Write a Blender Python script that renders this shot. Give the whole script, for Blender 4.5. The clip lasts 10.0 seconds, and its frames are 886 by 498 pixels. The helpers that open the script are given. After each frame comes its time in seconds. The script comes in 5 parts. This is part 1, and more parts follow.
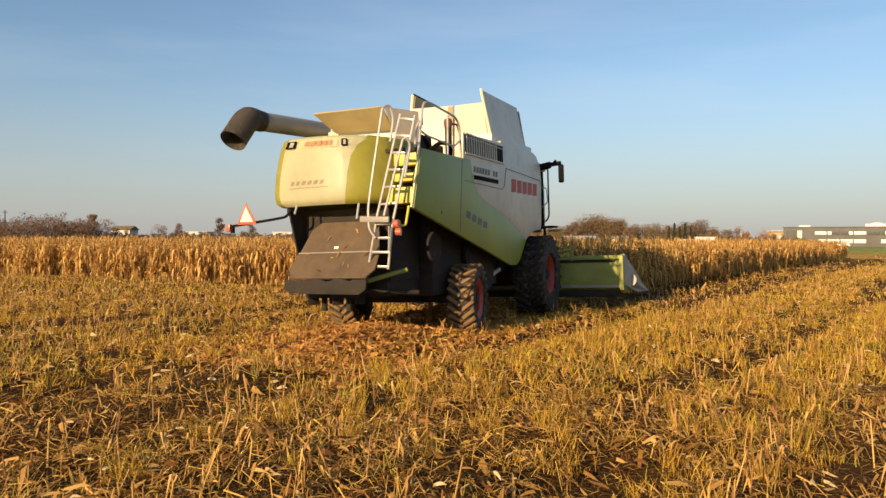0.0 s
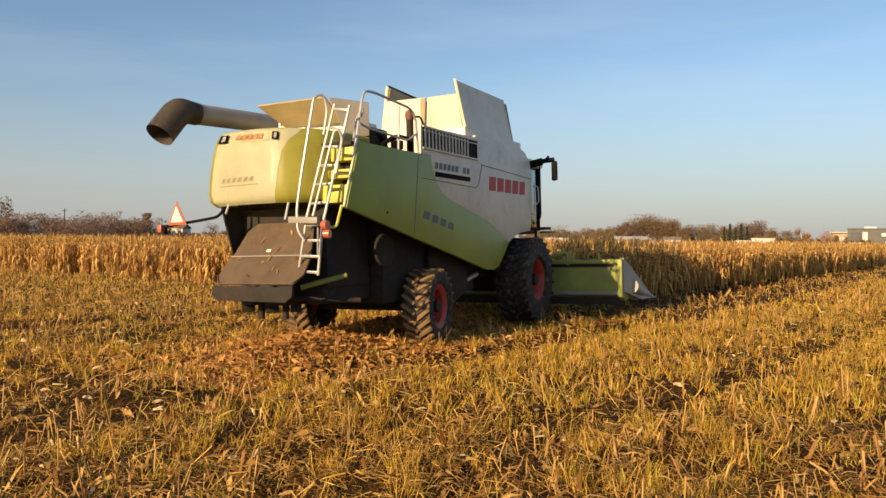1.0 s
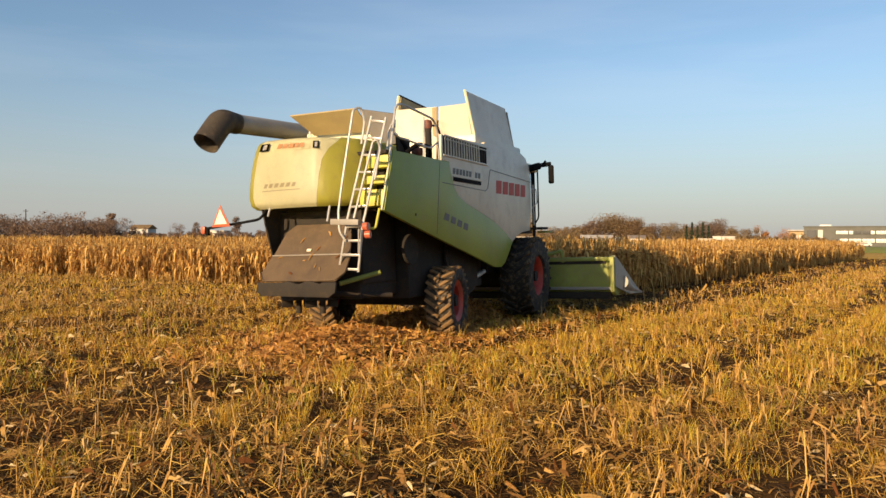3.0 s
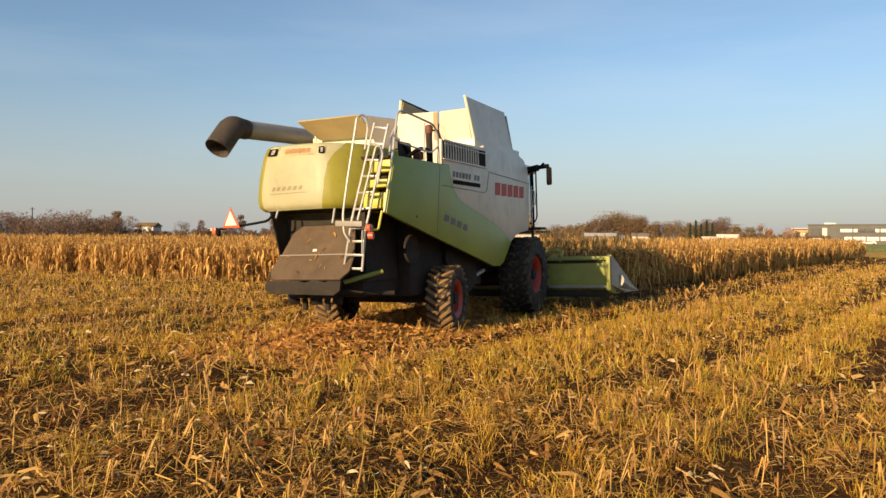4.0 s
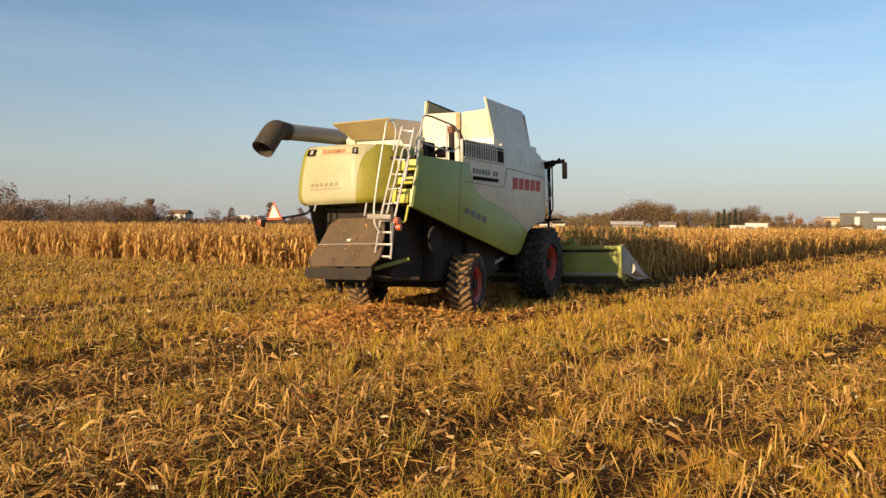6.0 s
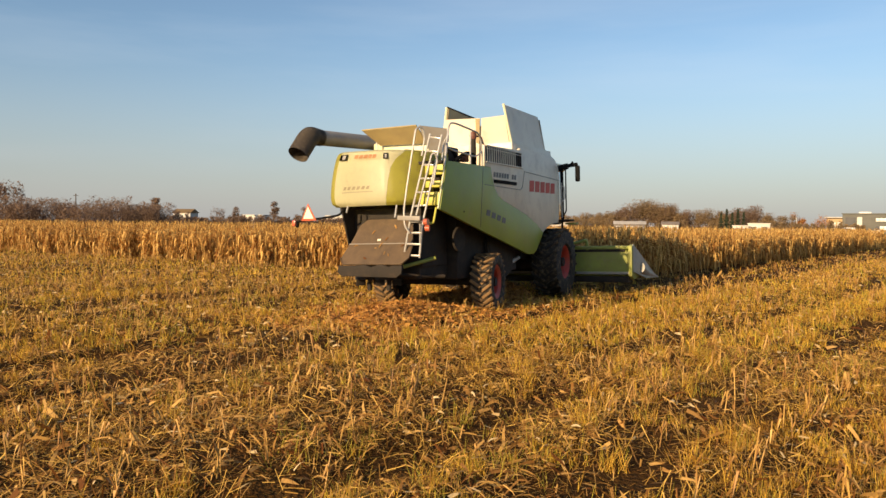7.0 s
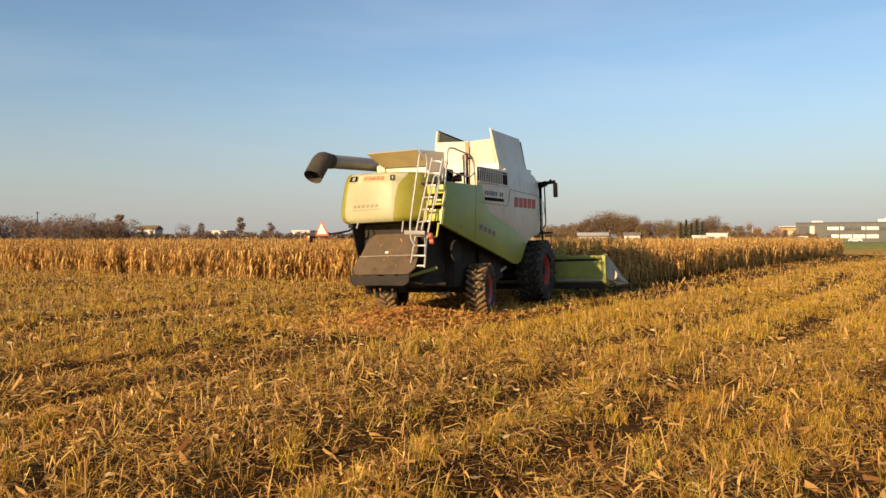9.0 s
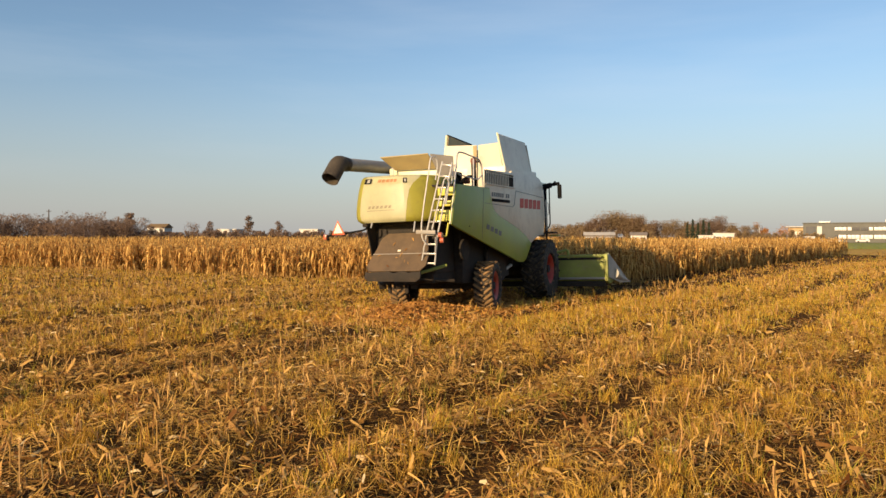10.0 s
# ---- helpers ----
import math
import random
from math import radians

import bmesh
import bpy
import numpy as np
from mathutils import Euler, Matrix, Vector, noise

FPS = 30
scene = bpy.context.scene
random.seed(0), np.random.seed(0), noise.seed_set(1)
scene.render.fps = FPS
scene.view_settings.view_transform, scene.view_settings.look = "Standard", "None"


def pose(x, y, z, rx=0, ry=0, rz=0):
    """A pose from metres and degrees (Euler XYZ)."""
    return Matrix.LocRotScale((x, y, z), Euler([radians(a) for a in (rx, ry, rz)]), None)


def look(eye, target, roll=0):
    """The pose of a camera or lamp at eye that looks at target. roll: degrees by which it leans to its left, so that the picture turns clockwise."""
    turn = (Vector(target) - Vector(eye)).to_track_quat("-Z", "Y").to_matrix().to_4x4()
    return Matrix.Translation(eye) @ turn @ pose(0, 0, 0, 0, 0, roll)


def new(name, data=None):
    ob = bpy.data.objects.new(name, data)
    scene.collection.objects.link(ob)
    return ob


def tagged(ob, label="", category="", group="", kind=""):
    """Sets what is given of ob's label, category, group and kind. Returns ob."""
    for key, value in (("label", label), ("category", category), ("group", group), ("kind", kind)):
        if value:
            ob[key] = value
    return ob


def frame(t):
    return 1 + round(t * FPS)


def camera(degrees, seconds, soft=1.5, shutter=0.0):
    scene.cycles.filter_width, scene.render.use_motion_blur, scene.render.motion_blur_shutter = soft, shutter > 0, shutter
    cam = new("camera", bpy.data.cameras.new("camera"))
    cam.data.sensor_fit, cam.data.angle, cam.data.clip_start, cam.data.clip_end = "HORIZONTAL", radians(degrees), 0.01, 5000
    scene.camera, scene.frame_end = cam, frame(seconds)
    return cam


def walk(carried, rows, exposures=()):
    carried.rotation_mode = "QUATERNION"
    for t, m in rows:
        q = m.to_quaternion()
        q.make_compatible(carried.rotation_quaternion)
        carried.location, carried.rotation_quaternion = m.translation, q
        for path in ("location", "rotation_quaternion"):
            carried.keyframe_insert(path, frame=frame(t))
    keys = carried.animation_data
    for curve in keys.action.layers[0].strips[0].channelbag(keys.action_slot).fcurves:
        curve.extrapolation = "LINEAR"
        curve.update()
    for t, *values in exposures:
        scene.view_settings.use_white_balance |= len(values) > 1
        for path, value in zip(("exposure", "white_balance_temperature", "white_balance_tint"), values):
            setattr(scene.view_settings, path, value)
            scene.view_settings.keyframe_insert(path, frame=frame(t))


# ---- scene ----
cam = camera(63.56, 10.0)
PATH = [
    (0.0, pose(-0.965, 1.016, 1.686, 89.333, -0.243, -5.390)),
    (0.5, pose(-0.096, 1.532, 1.674, 89.538, -0.363, -3.250)),
    (1.0, pose(0.741, 2.013, 1.752, 89.265, -0.583, -1.172)),
    (1.5, pose(0.875, 2.061, 1.783, 89.397, -0.288, -0.908)),
    (2.0, pose(0.283, 1.692, 1.728, 89.320, -0.416, -1.754)),
    (2.5, pose(-0.189, 1.262, 1.726, 88.847, -0.458, -2.517)),
    (3.0, pose(-0.245, 1.018, 1.750, 89.232, -0.321, -3.960)),
    (4.5, pose(-0.121, 0.124, 1.807, 88.940, -0.421, -2.856)),
    (5.0, pose(0.023, -0.208, 1.802, 88.726, -0.564, -1.684)),
    (5.5, pose(-0.029, -0.544, 1.846, 88.156, -0.494, -1.589)),
    (7.0, pose(-0.653, -1.778, 1.902, 87.987, -0.646, -1.362)),
    (7.5, pose(-0.902, -2.141, 1.936, 88.682, -0.191, -3.454)),
    (8.0, pose(-1.048, -2.555, 1.896, 88.912, -0.057, -4.814)),
    (8.5, pose(-1.171, -3.013, 1.921, 89.035, -0.076, -4.162)),
    (9.0, pose(-1.509, -3.504, 1.902, 89.068, 0.050, -4.235)),
    (9.5, pose(-1.687, -3.952, 1.872, 89.402, -0.120, -4.190)),
    (10.0, pose(-1.643, -4.471, 1.904, 88.998, -0.130, -3.704)),
]
walk(cam, PATH)

# ---- sky, sun, exposure ----
SUN_AZ, SUN_EL = 220.5, 16.0
scene.view_settings.exposure = 0.46
world = bpy.data.worlds.new("sky")
scene.world = world
world.use_nodes = True
wn, wl = world.node_tree.nodes, world.node_tree.links
wn.clear()
w_out = wn.new("ShaderNodeOutputWorld")
w_bg = wn.new("ShaderNodeBackground")
w_bg.inputs["Strength"].default_value = 0.106
w_sky = wn.new("ShaderNodeTexSky")
w_sky.sky_type = "NISHITA"
w_sky.sun_disc = False
w_sky.sun_elevation, w_sky.sun_rotation = radians(SUN_EL), radians(SUN_AZ)
w_sky.air_density, w_sky.dust_density, w_sky.ozone_density = 1.0, 0.6, 2.1
w_co = wn.new("ShaderNodeTexCoord")
w_map = wn.new("ShaderNodeMapping")
w_map.inputs["Rotation"].default_value = (0.05, -0.08, 0.3)
w_map.inputs["Scale"].default_value = (1.2, 1.2, 9.0)
w_noise = wn.new("ShaderNodeTexNoise")
w_noise.inputs["Scale"].default_value = 1.6
w_noise.inputs["Detail"].default_value = 5.0
w_noise.inputs["Roughness"].default_value = 0.55
w_ramp = wn.new("ShaderNodeValToRGB")
w_ramp.color_ramp.elements[0].position, w_ramp.color_ramp.elements[0].color = 0.48, (0, 0, 0, 1)
w_ramp.color_ramp.elements[1].position, w_ramp.color_ramp.elements[1].color = 0.9, (0.2, 0.2, 0.2, 1)
w_mix = wn.new("ShaderNodeMix")
w_mix.data_type = "RGBA"
w_mix.inputs["B"].default_value = (6.2, 6.4, 6.6, 1)
wl.new(w_co.outputs["Generated"], w_map.inputs["Vector"])
wl.new(w_map.outputs["Vector"], w_noise.inputs["Vector"])
wl.new(w_noise.outputs["Fac"], w_ramp.inputs["Fac"])
wl.new(w_ramp.outputs["Color"], w_mix.inputs["Factor"])
wl.new(w_sky.outputs["Color"], w_mix.inputs["A"])
# pale autumn haze low over the horizon
w_sep = wn.new("ShaderNodeSeparateXYZ")
w_low = wn.new("ShaderNodeMapRange")
w_low.interpolation_type = "SMOOTHSTEP"
w_low.inputs["From Min"].default_value, w_low.inputs["From Max"].default_value = -0.06, 0.26
w_low.inputs["To Min"].default_value, w_low.inputs["To Max"].default_value = 0.95, 0.0
w_haze = wn.new("ShaderNodeMix")
w_haze.data_type = "RGBA"
w_haze.inputs["B"].default_value = (3.0, 2.97, 3.04, 1)
wl.new(w_co.outputs["Generated"], w_sep.inputs["Vector"])
wl.new(w_sep.outputs["Z"], w_low.inputs["Value"])
wl.new(w_low.outputs["Result"], w_haze.inputs["Factor"])
wl.new(w_mix.outputs["Result"], w_haze.inputs["A"])
wl.new(w_haze.outputs["Result"], w_bg.inputs["Color"])
wl.new(w_bg.outputs["Background"], w_out.inputs["Surface"])

sun_data = bpy.data.lights.new("sun", "SUN")
sun_data.energy, sun_data.angle, sun_data.color = 5.2, radians(0.53), (1.0, 0.71, 0.40)
sun = new("sun", sun_data)
_e, _a = radians(SUN_EL), radians(SUN_AZ)
sun.matrix_basis = look((60 * math.sin(_a) * math.cos(_e), 60 * math.cos(_a) * math.cos(_e), 60 * math.sin(_e)), (0, 0, 0))


# ---- materials ----
def material(name, color, other=None, rough=0.6, metal=0.0, scale=4.0, fine=60.0, bump=0.15, depth=0.01, dirt=None, dirt_amount=0.3, islands=False, coat=0.0, sheer=0.0, shine=0.5):
    """Two-scale procedural surface: base colour drifting to a second one, fine grain, dirt and bump."""
    m = bpy.data.materials.new(name)
    m.use_nodes = True
    nt, ln = m.node_tree.nodes, m.node_tree.links
    b = nt["Principled BSDF"]
    b.inputs["Roughness"].default_value, b.inputs["Metallic"].default_value = rough, metal
    b.inputs["Coat Weight"].default_value, b.inputs["Specular IOR Level"].default_value = coat, shine
    other = other or tuple(c * 0.8 for c in color)
    co = nt.new("ShaderNodeTexCoord")
    n1 = nt.new("ShaderNodeTexNoise")
    n1.inputs["Scale"].default_value, n1.inputs["Detail"].default_value = scale, 4.0
    n2 = nt.new("ShaderNodeTexNoise")
    n2.inputs["Scale"].default_value, n2.inputs["Detail"].default_value = fine, 3.0
    ln.new(co.outputs["Object"], n1.inputs["Vector"])
    ln.new(co.outputs["Object"], n2.inputs["Vector"])
    mx = nt.new("ShaderNodeMix")
    mx.data_type = "RGBA"
    mx.inputs["A"].default_value, mx.inputs["B"].default_value = (*color, 1), (*other, 1)
    if islands:
        g = nt.new("ShaderNodeNewGeometry")
        ln.new(g.outputs["Random Per Island"], mx.inputs["Factor"])
    else:
        r1 = nt.new("ShaderNodeMapRange")
        r1.inputs["From Min"].default_value, r1.inputs["From Max"].default_value = 0.35, 0.65
        ln.new(n1.outputs["Fac"], r1.inputs["Value"])
        ln.new(r1.outputs["Result"], mx.inputs["Factor"])
    out = mx.outputs["Result"]
    if dirt:
        r2 = nt.new("ShaderNodeMapRange")
        r2.inputs["From Min"].default_value, r2.inputs["From Max"].default_value = 0.5, 0.75
        r2.inputs["To Max"].default_value = dirt_amount
        ad = nt.new("ShaderNodeMath")
        ad.operation = "MULTIPLY_ADD"
        ad.inputs[1].default_value, ad.inputs[2].default_value = 0.5, 0.28
        n3 = nt.new("ShaderNodeTexNoise")
        n3.inputs["Scale"].default_value, n3.inputs["Detail"].default_value = scale * 2.3, 8.0
        n3.inputs["Roughness"].default_value = 0.7
        ln.new(co.outputs["Object"], n3.inputs["Vector"])
        ln.new(n3.outputs["Fac"], r2.inputs["Value"])
        md = nt.new("ShaderNodeMix")
        md.data_type = "RGBA"
        md.inputs["B"].default_value = (*dirt, 1)
        ln.new(r2.outputs["Result"], md.inputs["Factor"])
        ln.new(out, md.inputs["A"])
        out = md.outputs["Result"]
    ln.new(out, b.inputs["Base Color"])
    if bump:
        bp = nt.new("ShaderNodeBump")
        bp.inputs["Strength"].default_value, bp.inputs["Distance"].default_value = bump, depth
        ln.new(n2.outputs["Fac"], bp.inputs["Height"])
        ln.new(bp.outputs["Normal"], b.inputs["Normal"])
    if sheer:
        tr = nt.new("ShaderNodeBsdfTranslucent")
        ln.new(out, tr.inputs["Color"])
        ms = nt.new("ShaderNodeMixShader")
        ms.inputs["Fac"].default_value = sheer
        ln.new(b.outputs["BSDF"], ms.inputs[1])
        ln.new(tr.outputs["BSDF"], ms.inputs[2])
        ln.new(ms.outputs["Shader"], nt["Material Output"].inputs["Surface"])
    return m


DUST = (0.30, 0.22, 0.13)
M_CREAM = material("cream_paint", (0.80, 0.77, 0.50), (0.74, 0.71, 0.45), 0.4, dirt=DUST, dirt_amount=0.18, scale=2.0, bump=0.05)
M_WHITE = material("white_side_paint", (0.80, 0.71, 0.54), (0.71, 0.62, 0.47), 0.4, dirt=DUST, dirt_amount=0.4, scale=1.2, bump=0.05)
M_GREEN = material("seed_green_paint", (0.30, 0.355, 0.026), (0.25, 0.29, 0.026), 0.42, dirt=DUST, dirt_amount=0.35, scale=1.2, bump=0.05)
M_LIME = material("lime_green_paint", (0.58, 0.54, 0.085), (0.50, 0.47, 0.075), 0.45, dirt=DUST, dirt_amount=0.35, scale=2.0, bump=0.05)
M_TAN = material("dusty_tan_panel", (0.44, 0.34, 0.16), (0.36, 0.28, 0.14), 0.6, dirt=DUST, dirt_amount=0.4, scale=2.0)
M_GREY = material("grey_sheet", (0.34, 0.31, 0.27), (0.27, 0.25, 0.22), 0.55, dirt=DUST, dirt_amount=0.5, scale=2.5)
M_SPOUT = material("spout_rubber", (0.13, 0.11, 0.085), (0.10, 0.085, 0.07), 0.7, dirt=DUST, dirt_amount=0.6, scale=3.0)
M_STEEL = material("galvanised_steel", (0.62, 0.60, 0.55), (0.50, 0.48, 0.44), 0.38, 0.45, scale=8.0, dirt=DUST, dirt_amount=0.4, bump=0.05)
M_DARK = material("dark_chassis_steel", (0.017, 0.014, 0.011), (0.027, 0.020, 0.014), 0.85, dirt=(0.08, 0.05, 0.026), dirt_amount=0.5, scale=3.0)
M_BROWN = material("chaff_covered_plate", (0.115, 0.075, 0.040), (0.08, 0.053, 0.030), 0.7, dirt=(0.20, 0.13, 0.06), dirt_amount=0.35, scale=3.0, bump=0.25)
M_RUBBER = material("tyre_rubber", (0.016, 0.014, 0.012), (0.03, 0.024, 0.018), 0.85, dirt=(0.26, 0.18, 0.09), dirt_amount=0.85, scale=4.0, bump=0.3)
M_MUD = material("dried_mud", (0.25, 0.15, 0.063), (0.16, 0.095, 0.042), 0.9, scale=7.0, fine=40.0, bump=0.5, dirt=(0.05, 0.034, 0.022), dirt_amount=0.7)
M_RED = material("red_rim_paint", (0.46, 0.042, 0.018), (0.34, 0.035, 0.018), 0.5, dirt=(0.16, 0.09, 0.05), dirt_amount=0.6, scale=5.0, bump=0.05)
M_MARK = material("red_marking", (0.58, 0.035, 0.018), (0.50, 0.035, 0.02), 0.45, scale=6.0, bump=0.0, shine=0.2)
M_FADEDRED = material("faded_red_marking", (0.68, 0.36, 0.16), (0.70, 0.43, 0.22), 0.5, scale=9.0, bump=0.0)
M_DULLRED = material("dull_red_paint", (0.17, 0.05, 0.028), (0.11, 0.035, 0.022), 0.6, dirt=DUST, dirt_amount=0.5, scale=9.0)
M_SHEET = material("scuffed_pale_sheet", (0.42, 0.40, 0.34), (0.32, 0.31, 0.26), 0.5, dirt=DUST, dirt_amount=0.5, scale=3.0)
M_CHAFF = material("red_brown_chaff", (0.60, 0.30, 0.065), (0.20, 0.073, 0.016), 0.8, islands=True, bump=0.0)
M_GREYMARK = material("grey_marking", (0.09, 0.085, 0.075), (0.12, 0.11, 0.10), 0.5, scale=6.0, bump=0.0)
M_FADED = material("faded_marking", (0.53, 0.46, 0.28), (0.46, 0.39, 0.24), 0.5, scale=6.0, bump=0.0)
M_BLACK = material("black_plastic", (0.007, 0.007, 0.008), (0.012, 0.012, 0.012), 0.75, scale=8.0, shine=0.08)
M_ORANGE = material("orange_lens", (0.55, 0.13, 0.06), (0.45, 0.10, 0.05), 0.3, scale=8.0, bump=0.0, coat=0.3)
M_LENS = material("clear_lens", (0.8, 0.78, 0.72), (0.6, 0.58, 0.55), 0.15, scale=20.0, bump=0.0, coat=0.5)
M_RETRO = material("pale_reflector", (0.86, 0.80, 0.62), (0.80, 0.74, 0.55), 0.5, scale=10.0, bump=0.0)
M_GLASS = material("cab_glass", (0.02, 0.025, 0.03), (0.03, 0.035, 0.04), 0.08, scale=3.0, bump=0.0, coat=0.6)
M_HEADER = material("header_green_paint", (0.30, 0.34, 0.06), (0.24, 0.26, 0.05), 0.55, dirt=DUST, dirt_amount=0.5, scale=2.5, bump=0.08)

M_SOIL = material("stubble_soil", (0.055, 0.028, 0.009), (0.10, 0.050, 0.014), 0.95, scale=0.7, fine=22.0, bump=1.0, depth=0.06, dirt=(0.022, 0.012, 0.006), dirt_amount=0.85, shine=0.06)
M_BLADE = material("dry_grass_blades", (0.90, 0.585, 0.088), (0.32, 0.145, 0.019), 0.65, islands=True, scale=0.3, dirt=(0.29, 0.105, 0.018), dirt_amount=0.75, bump=0.0, sheer=0.3, shine=0.12)
M_GREENBLADE = material("yellow_green_grass_blades", (0.60, 0.49, 0.07), (0.25, 0.225, 0.03), 0.65, islands=True, bump=0.0, sheer=0.25, shine=0.12)
M_LITTER = material("dry_corn_leaf_litter", (0.70, 0.42, 0.13), (0.11, 0.036, 0.009), 0.7, islands=True, scale=0.4, dirt=(0.21, 0.062, 0.014), dirt_amount=0.8, bump=0.0, sheer=0.15, shine=0.12)
M_STRAW = material("dry_straw_bits", (0.88, 0.565, 0.135), (0.14, 0.053, 0.011), 0.6, islands=True, scale=0.35, dirt=(0.17, 0.06, 0.014), dirt_amount=0.75, bump=0.0, sheer=0.15, shine=0.12)
M_FARSTRAW = material("far_straw_cover", (0.55, 0.36, 0.085), (0.38, 0.22, 0.05), 0.9, scale=0.35, fine=3.0, bump=0.6, depth=0.06, dirt=(0.22, 0.12, 0.03), dirt_amount=0.6, shine=0.06)
M_BARN = material("pale_barn_sheet", (0.40, 0.38, 0.35), (0.34, 0.32, 0.30), 0.7, scale=0.5)
M_HUSK = material("pale_husk", (0.80, 0.62, 0.34), (0.52, 0.34, 0.13), 0.7, islands=True, bump=0.0, sheer=0.15, shine=0.12)
M_STALK = material("cut_corn_stalk", (0.62, 0.38, 0.10), (0.24, 0.105, 0.026), 0.6, islands=True, scale=0.5, dirt=(0.3, 0.13, 0.03), dirt_amount=0.6, bump=0.0)
M_CORN = material("dry_standing_corn", (0.92, 0.61, 0.20), (0.25, 0.10, 0.024), 0.65, islands=True, bump=0.0, sheer=0.3, shine=0.12)
M_MEADOW = material("green_meadow", (0.15, 0.18, 0.024), (0.21, 0.21, 0.03), 0.9, scale=0.1, fine=3.0, bump=0.05, depth=0.02)
# twig brown is paled: distance haze is put into the base colour
M_TWIG = material("haze_paled_brown_twigs", (0.235, 0.16, 0.112), (0.29, 0.20, 0.14), 0.9, islands=True, bump=0.0, sheer=0.45, shine=0.1)
M_BARE = material("bare_ochre_crown", (0.33, 0.23, 0.125), (0.25, 0.18, 0.10), 0.9, islands=True, bump=0.0, sheer=0.4, shine=0.1)
M_OCHRE = material("orange_autumn_leaves", (0.55, 0.26, 0.085), (0.42, 0.20, 0.07), 0.8, islands=True, bump=0.0, sheer=0.4, shine=0.1)
M_CONIFER = material("dark_conifer_needles", (0.022, 0.035, 0.018), (0.035, 0.045, 0.022), 0.9, islands=True, bump=0.0)
M_BARK = material("bark", (0.10, 0.075, 0.05), (0.07, 0.05, 0.035), 0.9, scale=6.0, bump=0.5)
M_FACADE = material("grey_facade", (0.13, 0.13, 0.115), (0.11, 0.11, 0.095), 0.8, scale=0.3)
M_PALE = material("pale_plaster", (0.66, 0.62, 0.55), (0.56, 0.52, 0.46), 0.8, scale=0.3)
M_SANDY = material("sandy_plaster", (0.46, 0.33, 0.18), (0.40, 0.29, 0.16), 0.8, scale=0.3)
M_ROOF = material("roof_sheet", (0.20, 0.17, 0.15), (0.16, 0.14, 0.12), 0.8, scale=0.5)
# off-white panes: pale blinds, with the reflected sun put into the colour
M_PANE = material("sun_bright_pane", (0.70, 0.68, 0.62), (0.60, 0.58, 0.54), 0.35, scale=0.4, bump=0.0, coat=0.5)
M_DARKPANE = material("dark_window_pane", (0.06, 0.065, 0.07), (0.05, 0.05, 0.055), 0.6, scale=0.4, bump=0.0)
M_VAN = material("white_vehicle_paint", (0.62, 0.61, 0.58), (0.55, 0.54, 0.52), 0.4, scale=1.0, bump=0.0)


# ---- mesh helpers ----
def link_mesh(name, bm, mat, parent=None, label="", smooth=40.0):
    me = bpy.data.meshes.new(name)
    bmesh.ops.recalc_face_normals(bm, faces=bm.faces)
    bm.to_mesh(me)
    bm.free()
    me.materials.append(mat)
    if smooth:
        me.polygons.foreach_set("use_smooth", [True] * len(me.polygons))
        me.set_sharp_from_angle(angle=radians(smooth))
    ob = new(name, me)
    if parent:
        ob.parent = parent
    if label:
        tagged(ob, label)
    return ob


def part(name, bm, mat, parent, label="", smooth=40.0):
    return link_mesh(name, bm, mat, parent, label, smooth)


def bevelled(bm, edges, r, seg=2):
    if r > 0:
        bmesh.ops.bevel(bm, geom=list(edges), offset=r, segments=seg, profile=0.6, affect="EDGES", clamp_overlap=True)


def box(c, s, r=0.01, turn=None, bm=None):
    """A bevelled block of centre c and size s."""
    own = bmesh.new()
    bmesh.ops.create_cube(own, size=1.0, matrix=Matrix.Diagonal((*s, 1)))
    bevelled(own, own.edges, min(r, min(s) * 0.45))
    m = Matrix.Translation(c) @ (turn if turn else Matrix())
    return joined(bm, own, m)


def joined(bm, own, m=None):
    if m is not None:
        bmesh.ops.transform(own, matrix=m, verts=own.verts)
    if bm is None:
        return own
    me = bpy.data.meshes.new("tmp")
    own.to_mesh(me)
    own.free()
    bm.from_mesh(me)
    bpy.data.meshes.remove(me)
    return bm


def prism(points, axis, a, b, r=0.015, bm=None):
    """A polygon drawn in the two other axes, thickened along axis from a to b."""
    own = bmesh.new()
    put = {"x": lambda u, v, w: (w, u, v), "y": lambda u, v, w: (u, w, v), "z": lambda u, v, w: (u, v, w)}[axis]
    lo = [own.verts.new(put(u, v, a)) for u, v in points]
    hi = [own.verts.new(put(u, v, b)) for u, v in points]
    own.faces.new(lo)
    own.faces.new(hi)
    n = len(points)
    for i in range(n):
        own.faces.new((lo[i], lo[(i + 1) % n], hi[(i + 1) % n], hi[i]))
    bmesh.ops.recalc_face_normals(own, faces=own.faces)
    bevelled(own, own.edges, r)
    bmesh.ops.triangulate(own, faces=[f for f in own.faces if len(f.verts) > 4])
    return joined(bm, own)


def slab(corners, thick, r=0.008, bm=None):
    """A sheet through four or more corners in one plane, thickened behind them."""
    own = bmesh.new()
    p = [Vector(c) for c in corners]
    n = (p[1] - p[0]).cross(p[2] - p[1]).normalized() * thick
    lo = [own.verts.new(c) for c in p]
    hi = [own.verts.new(c - n) for c in p]
    own.faces.new(lo)
    own.faces.new(hi)
    k = len(p)
    for i in range(k):
        own.faces.new((lo[i], lo[(i + 1) % k], hi[(i + 1) % k], hi[i]))
    bmesh.ops.recalc_face_normals(own, faces=own.faces)
    bevelled(own, own.edges, r, 1)
    return joined(bm, own)


